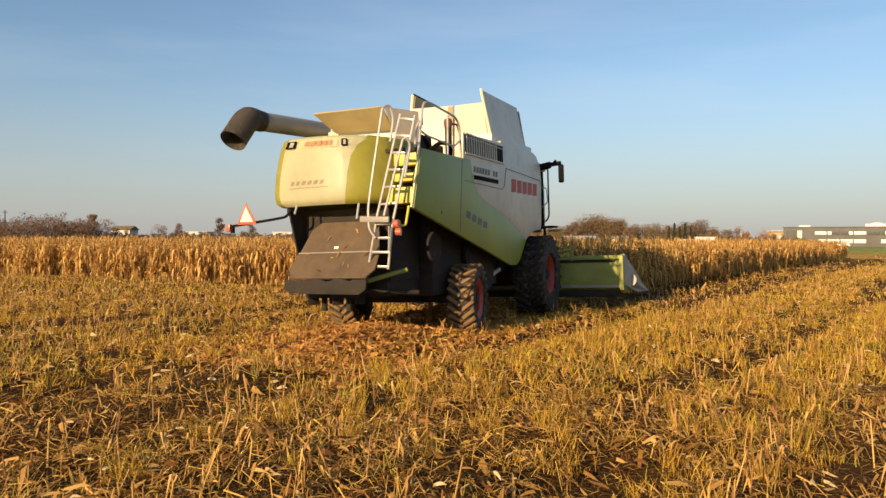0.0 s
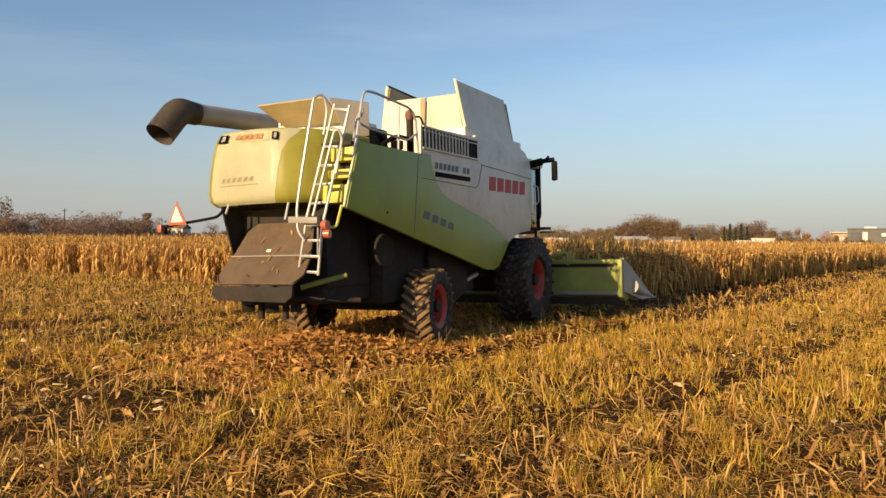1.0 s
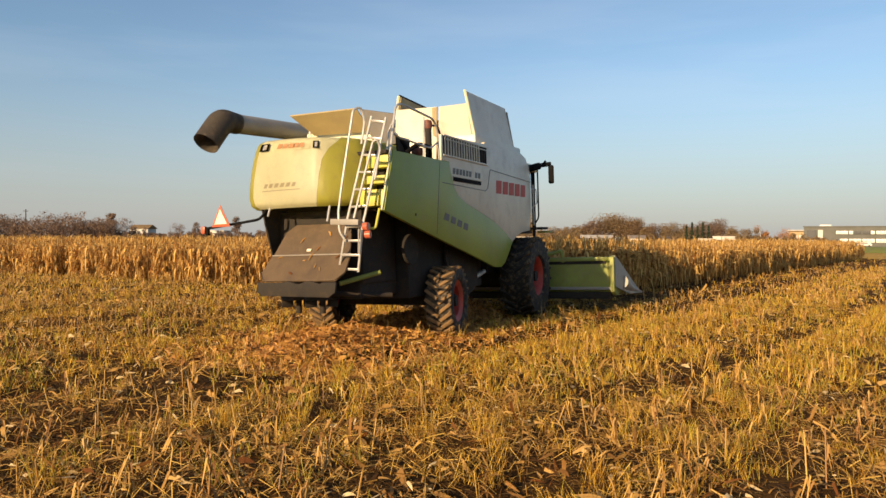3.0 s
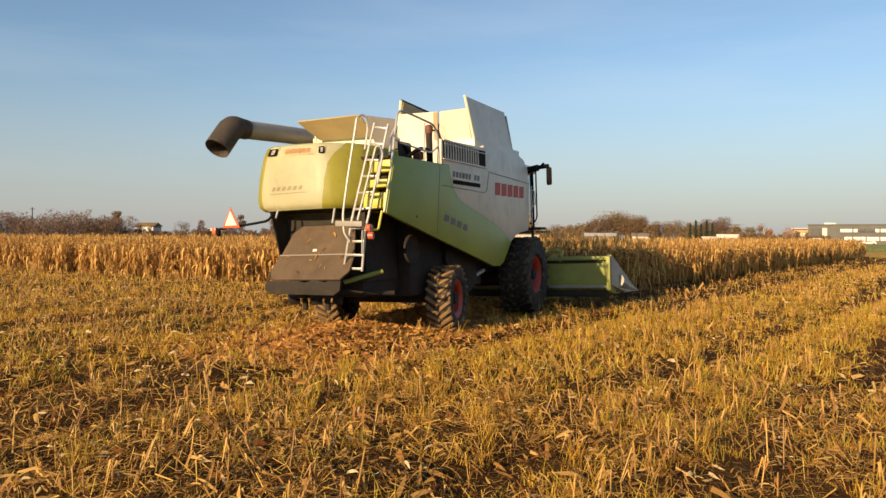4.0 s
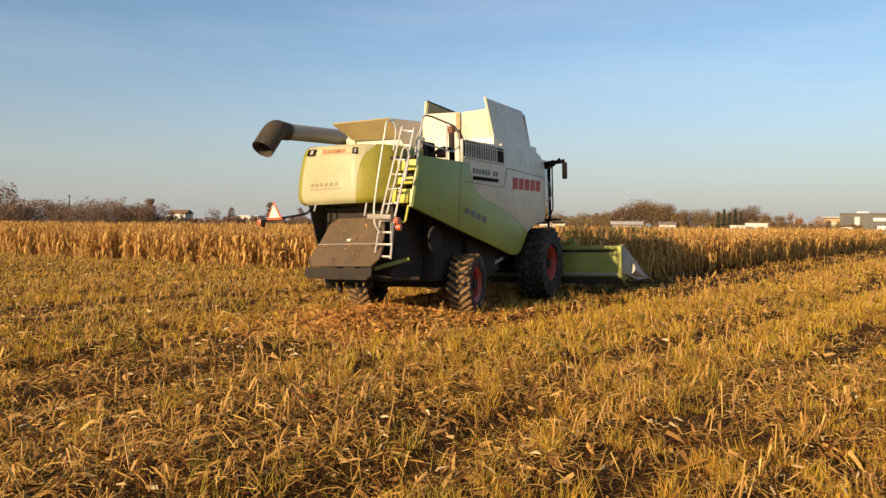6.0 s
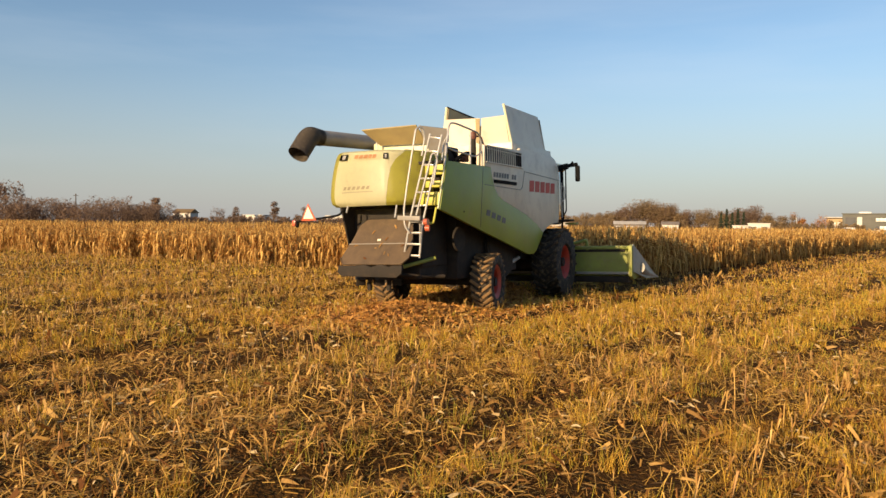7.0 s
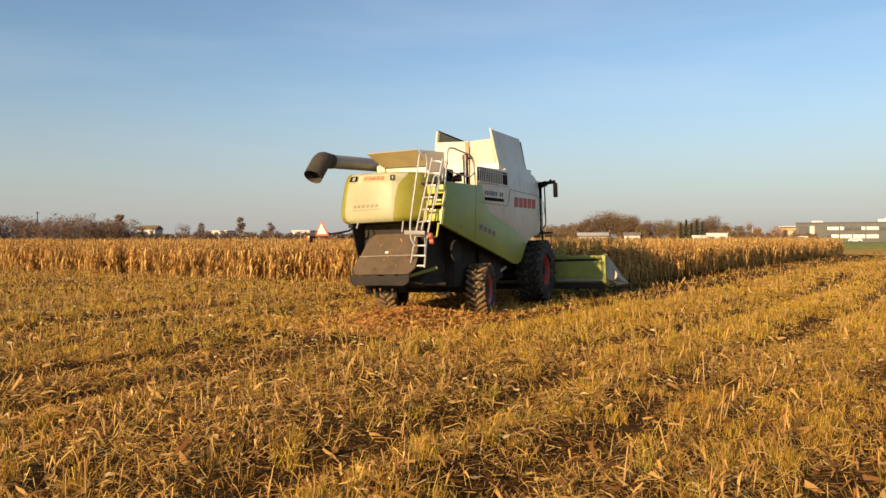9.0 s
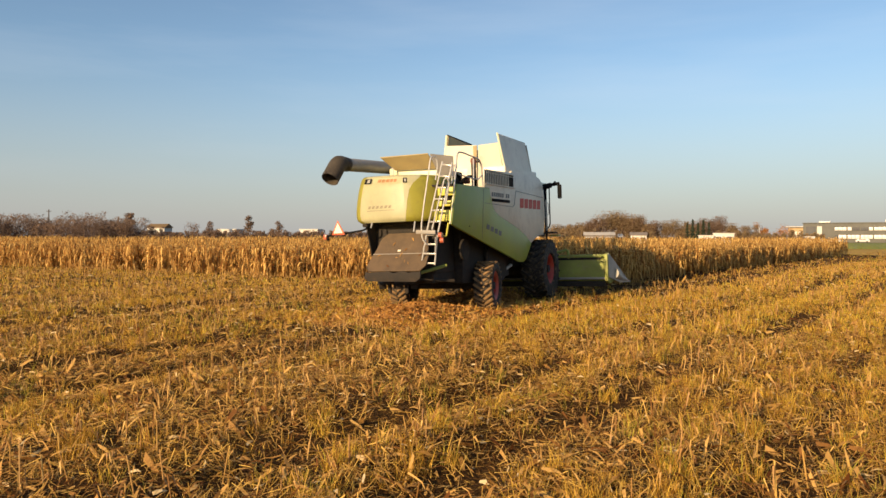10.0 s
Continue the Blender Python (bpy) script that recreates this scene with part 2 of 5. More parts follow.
def rounded(points, r=0.08, seg=4):
    """A line with its corners rounded."""
    p = [Vector(q) for q in points]
    out = [p[0]]
    for a, b, c in zip(p, p[1:], p[2:]):
        d = min(r, (a - b).length * 0.48, (c - b).length * 0.48)
        s, e = b + (a - b).normalized() * d, b + (c - b).normalized() * d
        for i in range(seg + 1):
            t = i / seg
            out.append(s * (1 - t) ** 2 + b * 2 * t * (1 - t) + e * t * t)
    return out + [p[-1]]


def tube(points, radius, seg=8, bm=None, cap=True):
    """A pipe along points; radius may be a list."""
    own = bmesh.new() if bm is None else bm
    p = [Vector(q) for q in points]
    rad = radius if isinstance(radius, (list, tuple)) else [radius] * len(p)
    rings, up = [], None
    for i, q in enumerate(p):
        d = (p[min(i + 1, len(p) - 1)] - p[max(i - 1, 0)]).normalized()
        if up is None:
            up = d.orthogonal().normalized()
        up = (up - d * up.dot(d)).normalized()
        side = d.cross(up)
        rings.append([own.verts.new(q + (up * math.cos(2 * math.pi * k / seg) + side * math.sin(2 * math.pi * k / seg)) * rad[i]) for k in range(seg)])
    for a, b in zip(rings, rings[1:]):
        for k in range(seg):
            own.faces.new((a[k], a[(k + 1) % seg], b[(k + 1) % seg], b[k]))
    if cap:
        own.faces.new(rings[0])
        own.faces.new(rings[-1])
    return own


def lathe(profile, seg=32, bm=None):
    """A closed ring of (radius, x) points turned about the x axis."""
    own = bmesh.new() if bm is None else bm
    rings = [[own.verts.new((x, r * math.cos(2 * math.pi * k / seg), r * math.sin(2 * math.pi * k / seg))) for k in range(seg)] for r, x in profile]
    for a, b in zip(rings, rings[1:] + rings[:1]):
        for k in range(seg):
            own.faces.new((a[k], a[(k + 1) % seg], b[(k + 1) % seg], b[k]))
    return own


def numpy_mesh(name, verts, faces, mat, smooth=False):
    """One mesh from an array of points and an array of triangles."""
    me = bpy.data.meshes.new(name)
    me.vertices.add(len(verts))
    me.vertices.foreach_set("co", np.asarray(verts, np.float32).ravel())
    nf = len(faces)
    me.loops.add(nf * 3)
    me.loops.foreach_set("vertex_index", np.asarray(faces, np.int32).ravel())
    me.polygons.add(nf)
    me.polygons.foreach_set("loop_start", np.arange(0, nf * 3, 3, dtype=np.int32))
    me.polygons.foreach_set("use_smooth", np.full(nf, smooth))
    me.update(calc_edges=True)
    me.materials.append(mat)
    return new(name, me)


def scattered(templates, pick, m, place):
    """Copies of small templates (points, triangles) by 3x3 matrices m and places, as arrays."""
    vs, fs, base = [], [], 0
    for i, (tv, tf) in enumerate(templates):
        sel = np.nonzero(pick == i)[0]
        if not len(sel):
            continue
        v = np.einsum("nij,kj->nki", m[sel], tv) + place[sel][:, None, :]
        f = tf[None] + (np.arange(len(sel)) * len(tv))[:, None, None] + base
        vs.append(v.reshape(-1, 3))
        fs.append(f.reshape(-1, 3))
        base += len(sel) * len(tv)
    return np.concatenate(vs), np.concatenate(fs)


def turns(rng, n, size, lean=0.25, squash=None):
    """Random upright turns with some lean, times a size."""
    a = rng.uniform(0, 2 * np.pi, n)
    lx, ly = rng.normal(0, lean, n), rng.normal(0, lean, n)
    c, s = np.cos(a), np.sin(a)
    m = np.zeros((n, 3, 3))
    m[:, 0, 0], m[:, 0, 1], m[:, 1, 0], m[:, 1, 1] = c, -s, s, c
    m[:, 0, 2], m[:, 1, 2], m[:, 2, 2] = lx, ly, 1.0
    m *= np.asarray(size)[:, None, None]
    if squash is not None:
        m[:, :, 2] *= squash[:, None]
    return m


def strip(line, widths, side=(1, 0, 0)):
    """A leaf: a line of points with widths across it, ending in a tip."""
    line, side = np.array(line, float), np.array(side, float)
    v = []
    for p, w in zip(line, widths):
        v += [p - side * w / 2, p + side * w / 2]
    f = []
    for i in range(len(line) - 1):
        a = 2 * i
        f += [(a, a + 1, a + 3), (a, a + 3, a + 2)]
    return np.array(v), np.array(f)


def merged(pieces):
    vs, fs, n = [], [], 0
    for v, f in pieces:
        vs.append(v)
        fs.append(f + n)
        n += len(v)
    return np.concatenate(vs), np.concatenate(fs)


# ---- ground ----
ROW_AZ = radians(41.0)          # direction of the rows and of the wheel tracks
ROW = np.array([math.sin(ROW_AZ), math.cos(ROW_AZ)])
ACROSS = np.array([math.cos(ROW_AZ), -math.sin(ROW_AZ)])
TRACKS = (-3.6, -1.6, -7.4, -9.4, -14.9, 0.5)


def track_depth(x, y):
    """0 to 1: how far a place lies in one of the worn wheel tracks."""
    s = x * ACROSS[0] + y * ACROSS[1]
    u = x * ROW[0] + y * ROW[1]
    s = s + 0.25 * np.sin(u * 0.21) + 0.12 * np.sin(u * 0.9 + 1.0)
    d = np.zeros_like(s)
    for t in TRACKS:
        off = 0.5 * np.clip((7 - u) / 3.5, 0, 1) if t == -3.6 else 0.0
        d = np.maximum(d, np.exp(-((s - t - off) / 0.36) ** 2))
    return d * (0.8 + 0.2 * np.sin(u * 0.55 + 0.7))


def lumps(x, y):
    return (np.sin(x * 1.7 + 0.6 * np.sin(y * 1.3)) * np.sin(y * 1.9 + 0.5 * np.sin(x * 0.8)) * 0.03
            + np.sin(x * 4.1 + y * 2.3) * np.sin(y * 5.2 - x * 1.1) * 0.014 + np.sin(x * 0.31 + 1) * np.sin(y * 0.27) * 0.04)


def ground_height(x, y):
    fade = np.clip((60 - np.hypot(x, y - 10)) / 30, 0, 1)
    return (lumps(x, y) - 0.13 * track_depth(x, y)) * fade - 0.02


def build_ground():
    near = np.arange(-34, 34.01, 0.4)
    far = np.array([40, 50, 65, 85, 120, 180, 300, 600, 1200, 2400, 4500])
    xs = np.concatenate([-far[::-1], near, far])
    ys = np.concatenate([-far[::-1], np.arange(-34, 60.01, 0.4), far[2:]])
    gx, gy = np.meshgrid(xs, ys)
    z = ground_height(gx, gy)
    v = np.stack([gx, gy, z], -1).reshape(-1, 3)
    w, h = len(xs), len(ys)
    i = (np.arange(h - 1)[:, None] * w + np.arange(w - 1)[None]).ravel()
    f = np.concatenate([np.stack([i, i + 1, i + w + 1], -1), np.stack([i, i + w + 1, i + w], -1)])
    ob = numpy_mesh("ground", v, f, M_SOIL, True)
    tagged(ob, "brown harvested field soil strewn with straw and chaff", "ground", kind="structure")


build_ground()
meadow_bm = bmesh.new()
meadow_bm.faces.new([meadow_bm.verts.new(p) for p in ((66, 116, 0.03), (92, 78, 0.03), (330, 190, 0.03), (155, 240, 0.03), (110, 190, 0.03))])
tagged(link_mesh("meadow", meadow_bm, M_MEADOW), "short green meadow strip beyond the corn field", "meadow", kind="structure")


far_cover = bmesh.new()
far_cover.faces.new([far_cover.verts.new(p) for p in ((47.5, 69.5, 0.02), (60, 52, 0.02), (160, 90, 0.02), (330, 190, 0.02), (92, 78, 0.02), (66, 116, 0.02))])
tagged(link_mesh("far_stubble", far_cover, M_FARSTRAW), "straw-covered stubble at the far end of the field", "field", kind="structure")


def build_meadow_grass():
    rng = np.random.default_rng(9)
    n = 11000
    a, b = rng.random(n), rng.random(n) ** 1.6
    p = np.array([66.0, 116.0]) * ((1 - a) * (1 - b))[:, None] + np.array([92.0, 78.0]) * (a * (1 - b))[:, None] + np.array([130.0, 210.0]) * ((1 - a) * b)[:, None] + np.array([260.0, 170.0]) * (a * b)[:, None]
    size = rng.uniform(0.08, 0.2, n)
    m = turns(rng, n, size, 0.3)
    m[:, :, 0] *= 5.0
    v, f = scattered([strip([(0, 0, 0), (0, 0.1, 0.6), (0, 0.25, 1.0)], (0.05, 0.05, 0.03))], np.zeros(n, int), m, np.concatenate([p, np.full((n, 1), 0.02)], 1))
    tagged(numpy_mesh("meadow_grass", v, f, M_MEADOW), "short fresh green grass of the far meadow", "grass", kind="stuff")


build_meadow_grass()

# ---- standing corn ----
CORN_CORNER = np.array([5.4, 21.9])
CORN_RIGHT = np.array([47.0, 70.0])
CORN_LEFT = np.array([-52.0, 58.4])
EDGE_R = (CORN_RIGHT - CORN_CORNER) / np.linalg.norm(CORN_RIGHT - CORN_CORNER)
EDGE_L = (CORN_LEFT - CORN_CORNER) / np.linalg.norm(CORN_LEFT - CORN_CORNER)
LEN_R, LEN_L = np.linalg.norm(CORN_RIGHT - CORN_CORNER), np.linalg.norm(CORN_LEFT - CORN_CORNER)


def corn_template(rng, leaves, segs, low=0.12):
    """A dead corn plant about 1 unit high: stalk, drooping leaves, tassel and a hanging ear."""
    pieces = []
    bend = rng.normal(0, 0.05, 2)
    at = lambda t: np.array([bend[0] * t * t, bend[1] * t * t, t * 0.9])
    ring = np.array([[math.cos(a), math.sin(a), 0] for a in (0, 2.09, 4.19)])
    v = np.concatenate([ring * 0.008 + at(0), ring * 0.007 + at(0.5), ring * 0.003 + at(1.0)])
    f = []
    for b in (0, 3):
        for k in range(3):
            f += [(b + k, b + (k + 1) % 3, b + 3 + (k + 1) % 3), (b + k, b + 3 + (k + 1) % 3, b + 3 + k)]
    pieces.append((v, np.array(f)))
    for i in range(leaves):
        t = low + (0.92 - low) * (i + rng.uniform(-0.3, 0.3)) / leaves
        a = rng.uniform(0, 6.28)
        out, side = np.array([math.cos(a), math.sin(a), 0]), np.array([-math.sin(a), math.cos(a), 0])
        ln, rise, drop = rng.uniform(0.18, 0.38), rng.uniform(0.0, 0.12), rng.uniform(0.05, 0.36)
        line = []
        for k in range(segs + 1):
            s = k / segs
            line.append(at(t) + out * ln * (s * 0.75 - 0.35 * s ** 3) + np.array([0, 0, rise * s * 2.2 - (drop + rise * 2.2) * s * s]))
        wd = [0.015 + 0.022 * math.sin(math.pi * min(1, 0.15 + k / segs * 0.85)) for k in range(segs)] + [0.004]
        twist = side + np.array([0, 0, rng.normal(0, 0.5)])
        pieces.append(strip(line, wd, twist / np.linalg.norm(twist)))
    for i in range(3):
        a = rng.uniform(0, 6.28)
        o = np.array([math.cos(a), math.sin(a), 0])
        pieces.append(strip([at(0.97), at(1.0) + o * 0.03 + np.array([0, 0, 0.06]), at(1.0) + o * 0.07 + np.array([0, 0, 0.09])], (0.012, 0.01, 0.003), (-o[1], o[0], 0)))
    if rng.random() < 0.7:
        a = rng.uniform(0, 6.28)
        o = np.array([math.cos(a), math.sin(a), 0])
        s = np.array([-o[1], o[0], 0])
        b0 = at(rng.uniform(0.4, 0.55)) + o * 0.015
        mid, tip = b0 + o * 0.05 - np.array([0, 0, 0.06]), b0 + o * 0.06 - np.array([0, 0, 0.15])
        v = np.array([b0, mid + s * 0.02, mid + o * 0.02, mid - s * 0.02, mid - o * 0.02, tip])
        f = [(0, 1 + k, 1 + (k + 1) % 4) for k in range(4)] + [(5, 1 + (k + 1) % 4, 1 + k) for k in range(4)]
        pieces.append((v, np.array(f)))
    return merged(pieces)


def build_corn():
    rng = np.random.default_rng(5)
    full = [corn_template(rng, 12, 3) for _ in range(14)]
    light = [corn_template(rng, 4, 2) for _ in range(10)]
    bare_foot = [corn_template(rng, 13, 2, 0.34) for _ in range(14)]
    # places along the two open edges: u along the right edge, v along the left one
    def places(n, u0, u1, v0, v1):
        u, v = rng.uniform(u0, u1, n), rng.uniform(v0, v1, n)
        return u, v
    rowed = lambda v: np.round(v / 0.75) * 0.75 + rng.normal(0, 0.05, len(v))
    sets = []
    u, v = places(3100, 0, 3.4, 0, LEN_L)           # behind the front edge
    sets.append((u, v, full))
    u, v = places(2300, 0, LEN_R, 0, 3.0)           # behind the long side edge
    sets.append((u, v, bare_foot))
    u, v = places(2500, 3.4, 16, 3.0, LEN_L)
    sets.append((u, v, light))
    u, v = places(2000, 16, LEN_R, 3.0, LEN_L)
    sets.append((u, v, light))
    u, v = places(1500, LEN_R * 0.5, LEN_R, 3.0, 34)
    sets.append((u, v, light))
    vs, fs, base = [], [], 0
    for u, v, temp in sets:
        v = np.clip(rowed(v), 0, None)
        u = u + 0.18 * np.sin(v * 5.1) + rng.normal(0, 0.1, len(u))
        p = CORN_CORNER[None] + u[:, None] * EDGE_R[None] + v[:, None] * EDGE_L[None]
        n = len(p)
        size = rng.normal(1.80, 0.10, n).clip(1.35, 2.05)
        place = np.concatenate([p, ground_height(p[:, 0], p[:, 1])[:, None] - 0.01], 1)
        a, b = scattered(temp, rng.integers(0, len(temp), n), turns(rng, n, size, 0.09), place)
        vs.append(a)
        fs.append(b + base)
        base += len(a)
    ob = numpy_mesh("standing_corn", np.concatenate(vs), np.concatenate(fs), M_CORN)
    tagged(ob, "tall dry golden standing corn with drooping leaves", "corn", kind="stuff")


build_corn()


def in_corn(p):
    d = p - CORN_CORNER
    m = np.linalg.inv(np.stack([EDGE_R, EDGE_L], 1))
    q = d @ m.T
    return (q[:, 0] > -0.1) & (q[:, 1] > -0.1)


# ---- stubble, grass and litter ----
def spread(rng, n, near, far, half):
    """Random places on the field in front, from near to far metres, thinning with distance."""
    y = near + (far - near) * rng.random(n)
    x = rng.uniform(-1, 1, n) * (half * (y + 8) / 10) + (y - 4) * 0.14
    p = np.stack([x, y], 1)
    return p[~in_corn(p)]


def seat(p, dz=0.0):
    return np.concatenate([p, ground_height(p[:, 0], p[:, 1])[:, None] + dz], 1)


def edge_bare(p):
    """Thinner cover on the strip beside the long corn edge."""
    d = p - CORN_CORNER
    side = d[:, 0] * EDGE_R[1] - d[:, 1] * EDGE_R[0]
    along = d @ EDGE_R
    side = side + 0.5 * np.sin(along * 0.7) + 0.3 * np.sin(along * 1.9 + 1)
    bare = np.clip(0.28 + 0.72 * np.clip((side - 1.9) / 3.2, 0, 1) ** 1.3, 0, 1)
    return np.where((side > -1) & (along > -4), 1 - (1 - bare) * np.clip((along + 4) / 3, 0, 1), 1.0)


def build_grass():
    rng = np.random.default_rng(11)
    temps = []
    for i in range(8):
        b = rng.uniform(0.05, 0.5)
        temps.append(strip([(0, 0, 0), (0, b * 0.3, 0.55), (0, b, 1.0)], (0.05, 0.04, 0.006)))
    for name, mat, dens, lab, tall, seed in (("dry_grass", M_BLADE, 1.0, "dense dry golden grass and straw stubble blades", 0.098, 1), ("green_grass", M_GREENBLADE, 0.25, "tufts of yellow-green grass in the stubble", 0.115, 2)):
        rng = np.random.default_rng(20 + seed)
        vs, fs, base = [], [], 0
        for n, y0, y1, half, wide in ((int(152000 * dens), -0.6, 9.0, 7.2, 0.9), (int(105000 * dens), 9.0, 20.0, 8.0, 1.7), (int(60000 * dens), 20.0, 48.0, 8.0, 3.9), (int(20000 * dens), 48.0, 100.0, 7.5, 9.0)):
            p = spread(rng, n, y0, y1, half)
            patch = np.sin(p[:, 0] * 0.9 + 2 * seed + 1.1 * np.sin(p[:, 1] * 0.5)) * np.sin(p[:, 1] * 0.8 + seed + 0.7 * np.sin(p[:, 0] * 1.1))
            s = p @ ACROSS
            band = 0.5 + 0.5 * np.cos((s + 3.0) * 2 * np.pi / 3.4)
            k = np.round(p / 0.30) * 0.30
            luck = np.abs(np.sin(k[:, 0] * 127.1 + k[:, 1] * 311.7) * 437.58) % 1.0
            keep = 0.8 * luck + 0.2 * rng.random(len(p)) < np.clip(0.25 + 0.16 * (y0 > 8) * np.clip((p[:, 0] - 1) / 4, 0, 1) + 0.15 * (y0 > 8) + 0.28 * (y0 > 18) + 0.3 * patch + (0.42 + 0.18 * (y0 > 8)) * band * np.clip((p[:, 0] + 3) / 5, 0, 1), 0.05, 1) * (1 - 0.9 * track_depth(p[:, 0], p[:, 1])) * edge_bare(p)
            p = p[keep]
            # gather blades into tufts
            k = k[keep]
            jit = np.concatenate([np.sin(k[:, :1] * 57.0 + k[:, 1:] * 91.0), np.sin(k[:, :1] * 83.0 - k[:, 1:] * 47.0)], 1) * 0.14
            p = p + (k + jit - p) * rng.uniform(0.0, 0.6, (len(p), 1))
            tuft = 0.6 + 0.85 * np.sin(k[:, 0] * 37.0 + k[:, 1] * 53.0) ** 2
            size = tall * tuft * rng.lognormal(0, 0.35, len(p))
            m = turns(rng, len(p), size.clip(0.03, 0.32), 0.34)
            m[:, :, 0] *= (0.95 * wide * 0.13 / size.clip(0.05, 0.4))[:, None]
            a, b = scattered(temps, rng.integers(0, 8, len(p)), m, seat(p, -0.01))
            vs.append(a)
            fs.append(b + base)
            base += len(a)
        ob = numpy_mesh(name, np.concatenate(vs), np.concatenate(fs), mat)
        tagged(ob, lab, "grass", kind="stuff")


def build_litter():
    for name, mat, lab, counts, ln, seed in (
            ("corn_leaf_litter", M_LITTER, "scattered dry brown corn leaves and chaff", (76000, 30000, 10000, 2000), 0.092, 3),
            ("straw_bits", M_STRAW, "short dry straw lying all over the field", (135000, 85000, 52000, 16000), 0.082, 6),
            ("pale_husks", M_HUSK, "pale corn husks scattered on the stubble", (4200, 7000, 4200, 500), 0.078, 4)):
        rng = np.random.default_rng(30 + seed)
        temps = []
        for i in range(8):
            c, k = rng.uniform(-0.2, 0.5), rng.uniform(-0.3, 0.3)
            w = rng.uniform(0.14, 0.30) if name == "pale_husks" else (rng.uniform(0.035, 0.09) if i < 6 else rng.uniform(0.14, 0.24))
            if name == "straw_bits":
                temps.append(strip([(0, -0.5, 0), (k * 0.2, 0.5, 0.08 * c)], (0.04, 0.03), (1, 0, rng.normal(0, 0.35))))
                continue
            torn = rng.uniform(0.5, 1.2, 4)
            temps.append(strip([(0, -0.5, 0), (k * 0.4, -0.15, 0.18 * c + 0.05), (k * 0.9, 0.15, 0.22 * c + 0.06), (k * 1.1, 0.5, -0.05 + 0.3 * abs(c))], (w * torn[0], w * torn[1], w * torn[2], 0.02), (1, 0, rng.normal(0, 0.5))))
        vs, fs, base = [], [], 0
        for n, (y0, y1, half, big) in zip(counts, ((-0.6, 9.0, 7.5, 1.0), (9.0, 22.0, 8.0, 1.25), (22.0, 56.0, 8.0, 2.3), (56.0, 120.0, 7.5, 6.0))):
            p = spread(rng, n, y0, y1, half)
            p = p[rng.random(len(p)) < (1 - (0.4 if mat is M_LITTER else 0.6) * track_depth(p[:, 0], p[:, 1])) * ((0.85 if mat is M_LITTER else 0.35) * (1 - edge_bare(p)) + edge_bare(p))]
            clump = np.sin(p[:, 0] * 2.3 + seed + 1.4 * np.sin(p[:, 1] * 1.7)) * np.sin(p[:, 1] * 2.6 + 1.2 * np.sin(p[:, 0] * 1.9 + seed))
            p = p[rng.random(len(p)) < 0.78 + 0.62 * clump]
            size = ln * big * rng.lognormal(0, 0.5, len(p)).clip(0.3, 1.3 if mat is M_HUSK else 1.9)
            m = turns(rng, len(p), size, 0.3)
            tilt = rng.normal(0, 0.2 if mat is M_HUSK else 0.45, len(p))
            m[:, 2, :] += tilt[:, None] * m[:, 1, :] * 1.6
            a, b = scattered(temps, rng.integers(0, 8, len(p)), m, seat(p) + np.stack([np.zeros(len(p)), np.zeros(len(p)), 0.09 * rng.random(len(p)) ** 2 + 0.01], 1))
            a[:, 2] = np.maximum(a[:, 2], ground_height(a[:, 0], a[:, 1]) + 0.003)
            vs.append(a)
            fs.append(b + base)
            base += len(a)
        ob = numpy_mesh(name, np.concatenate(vs), np.concatenate(fs), mat)
        tagged(ob, lab, "litter", kind="stuff")


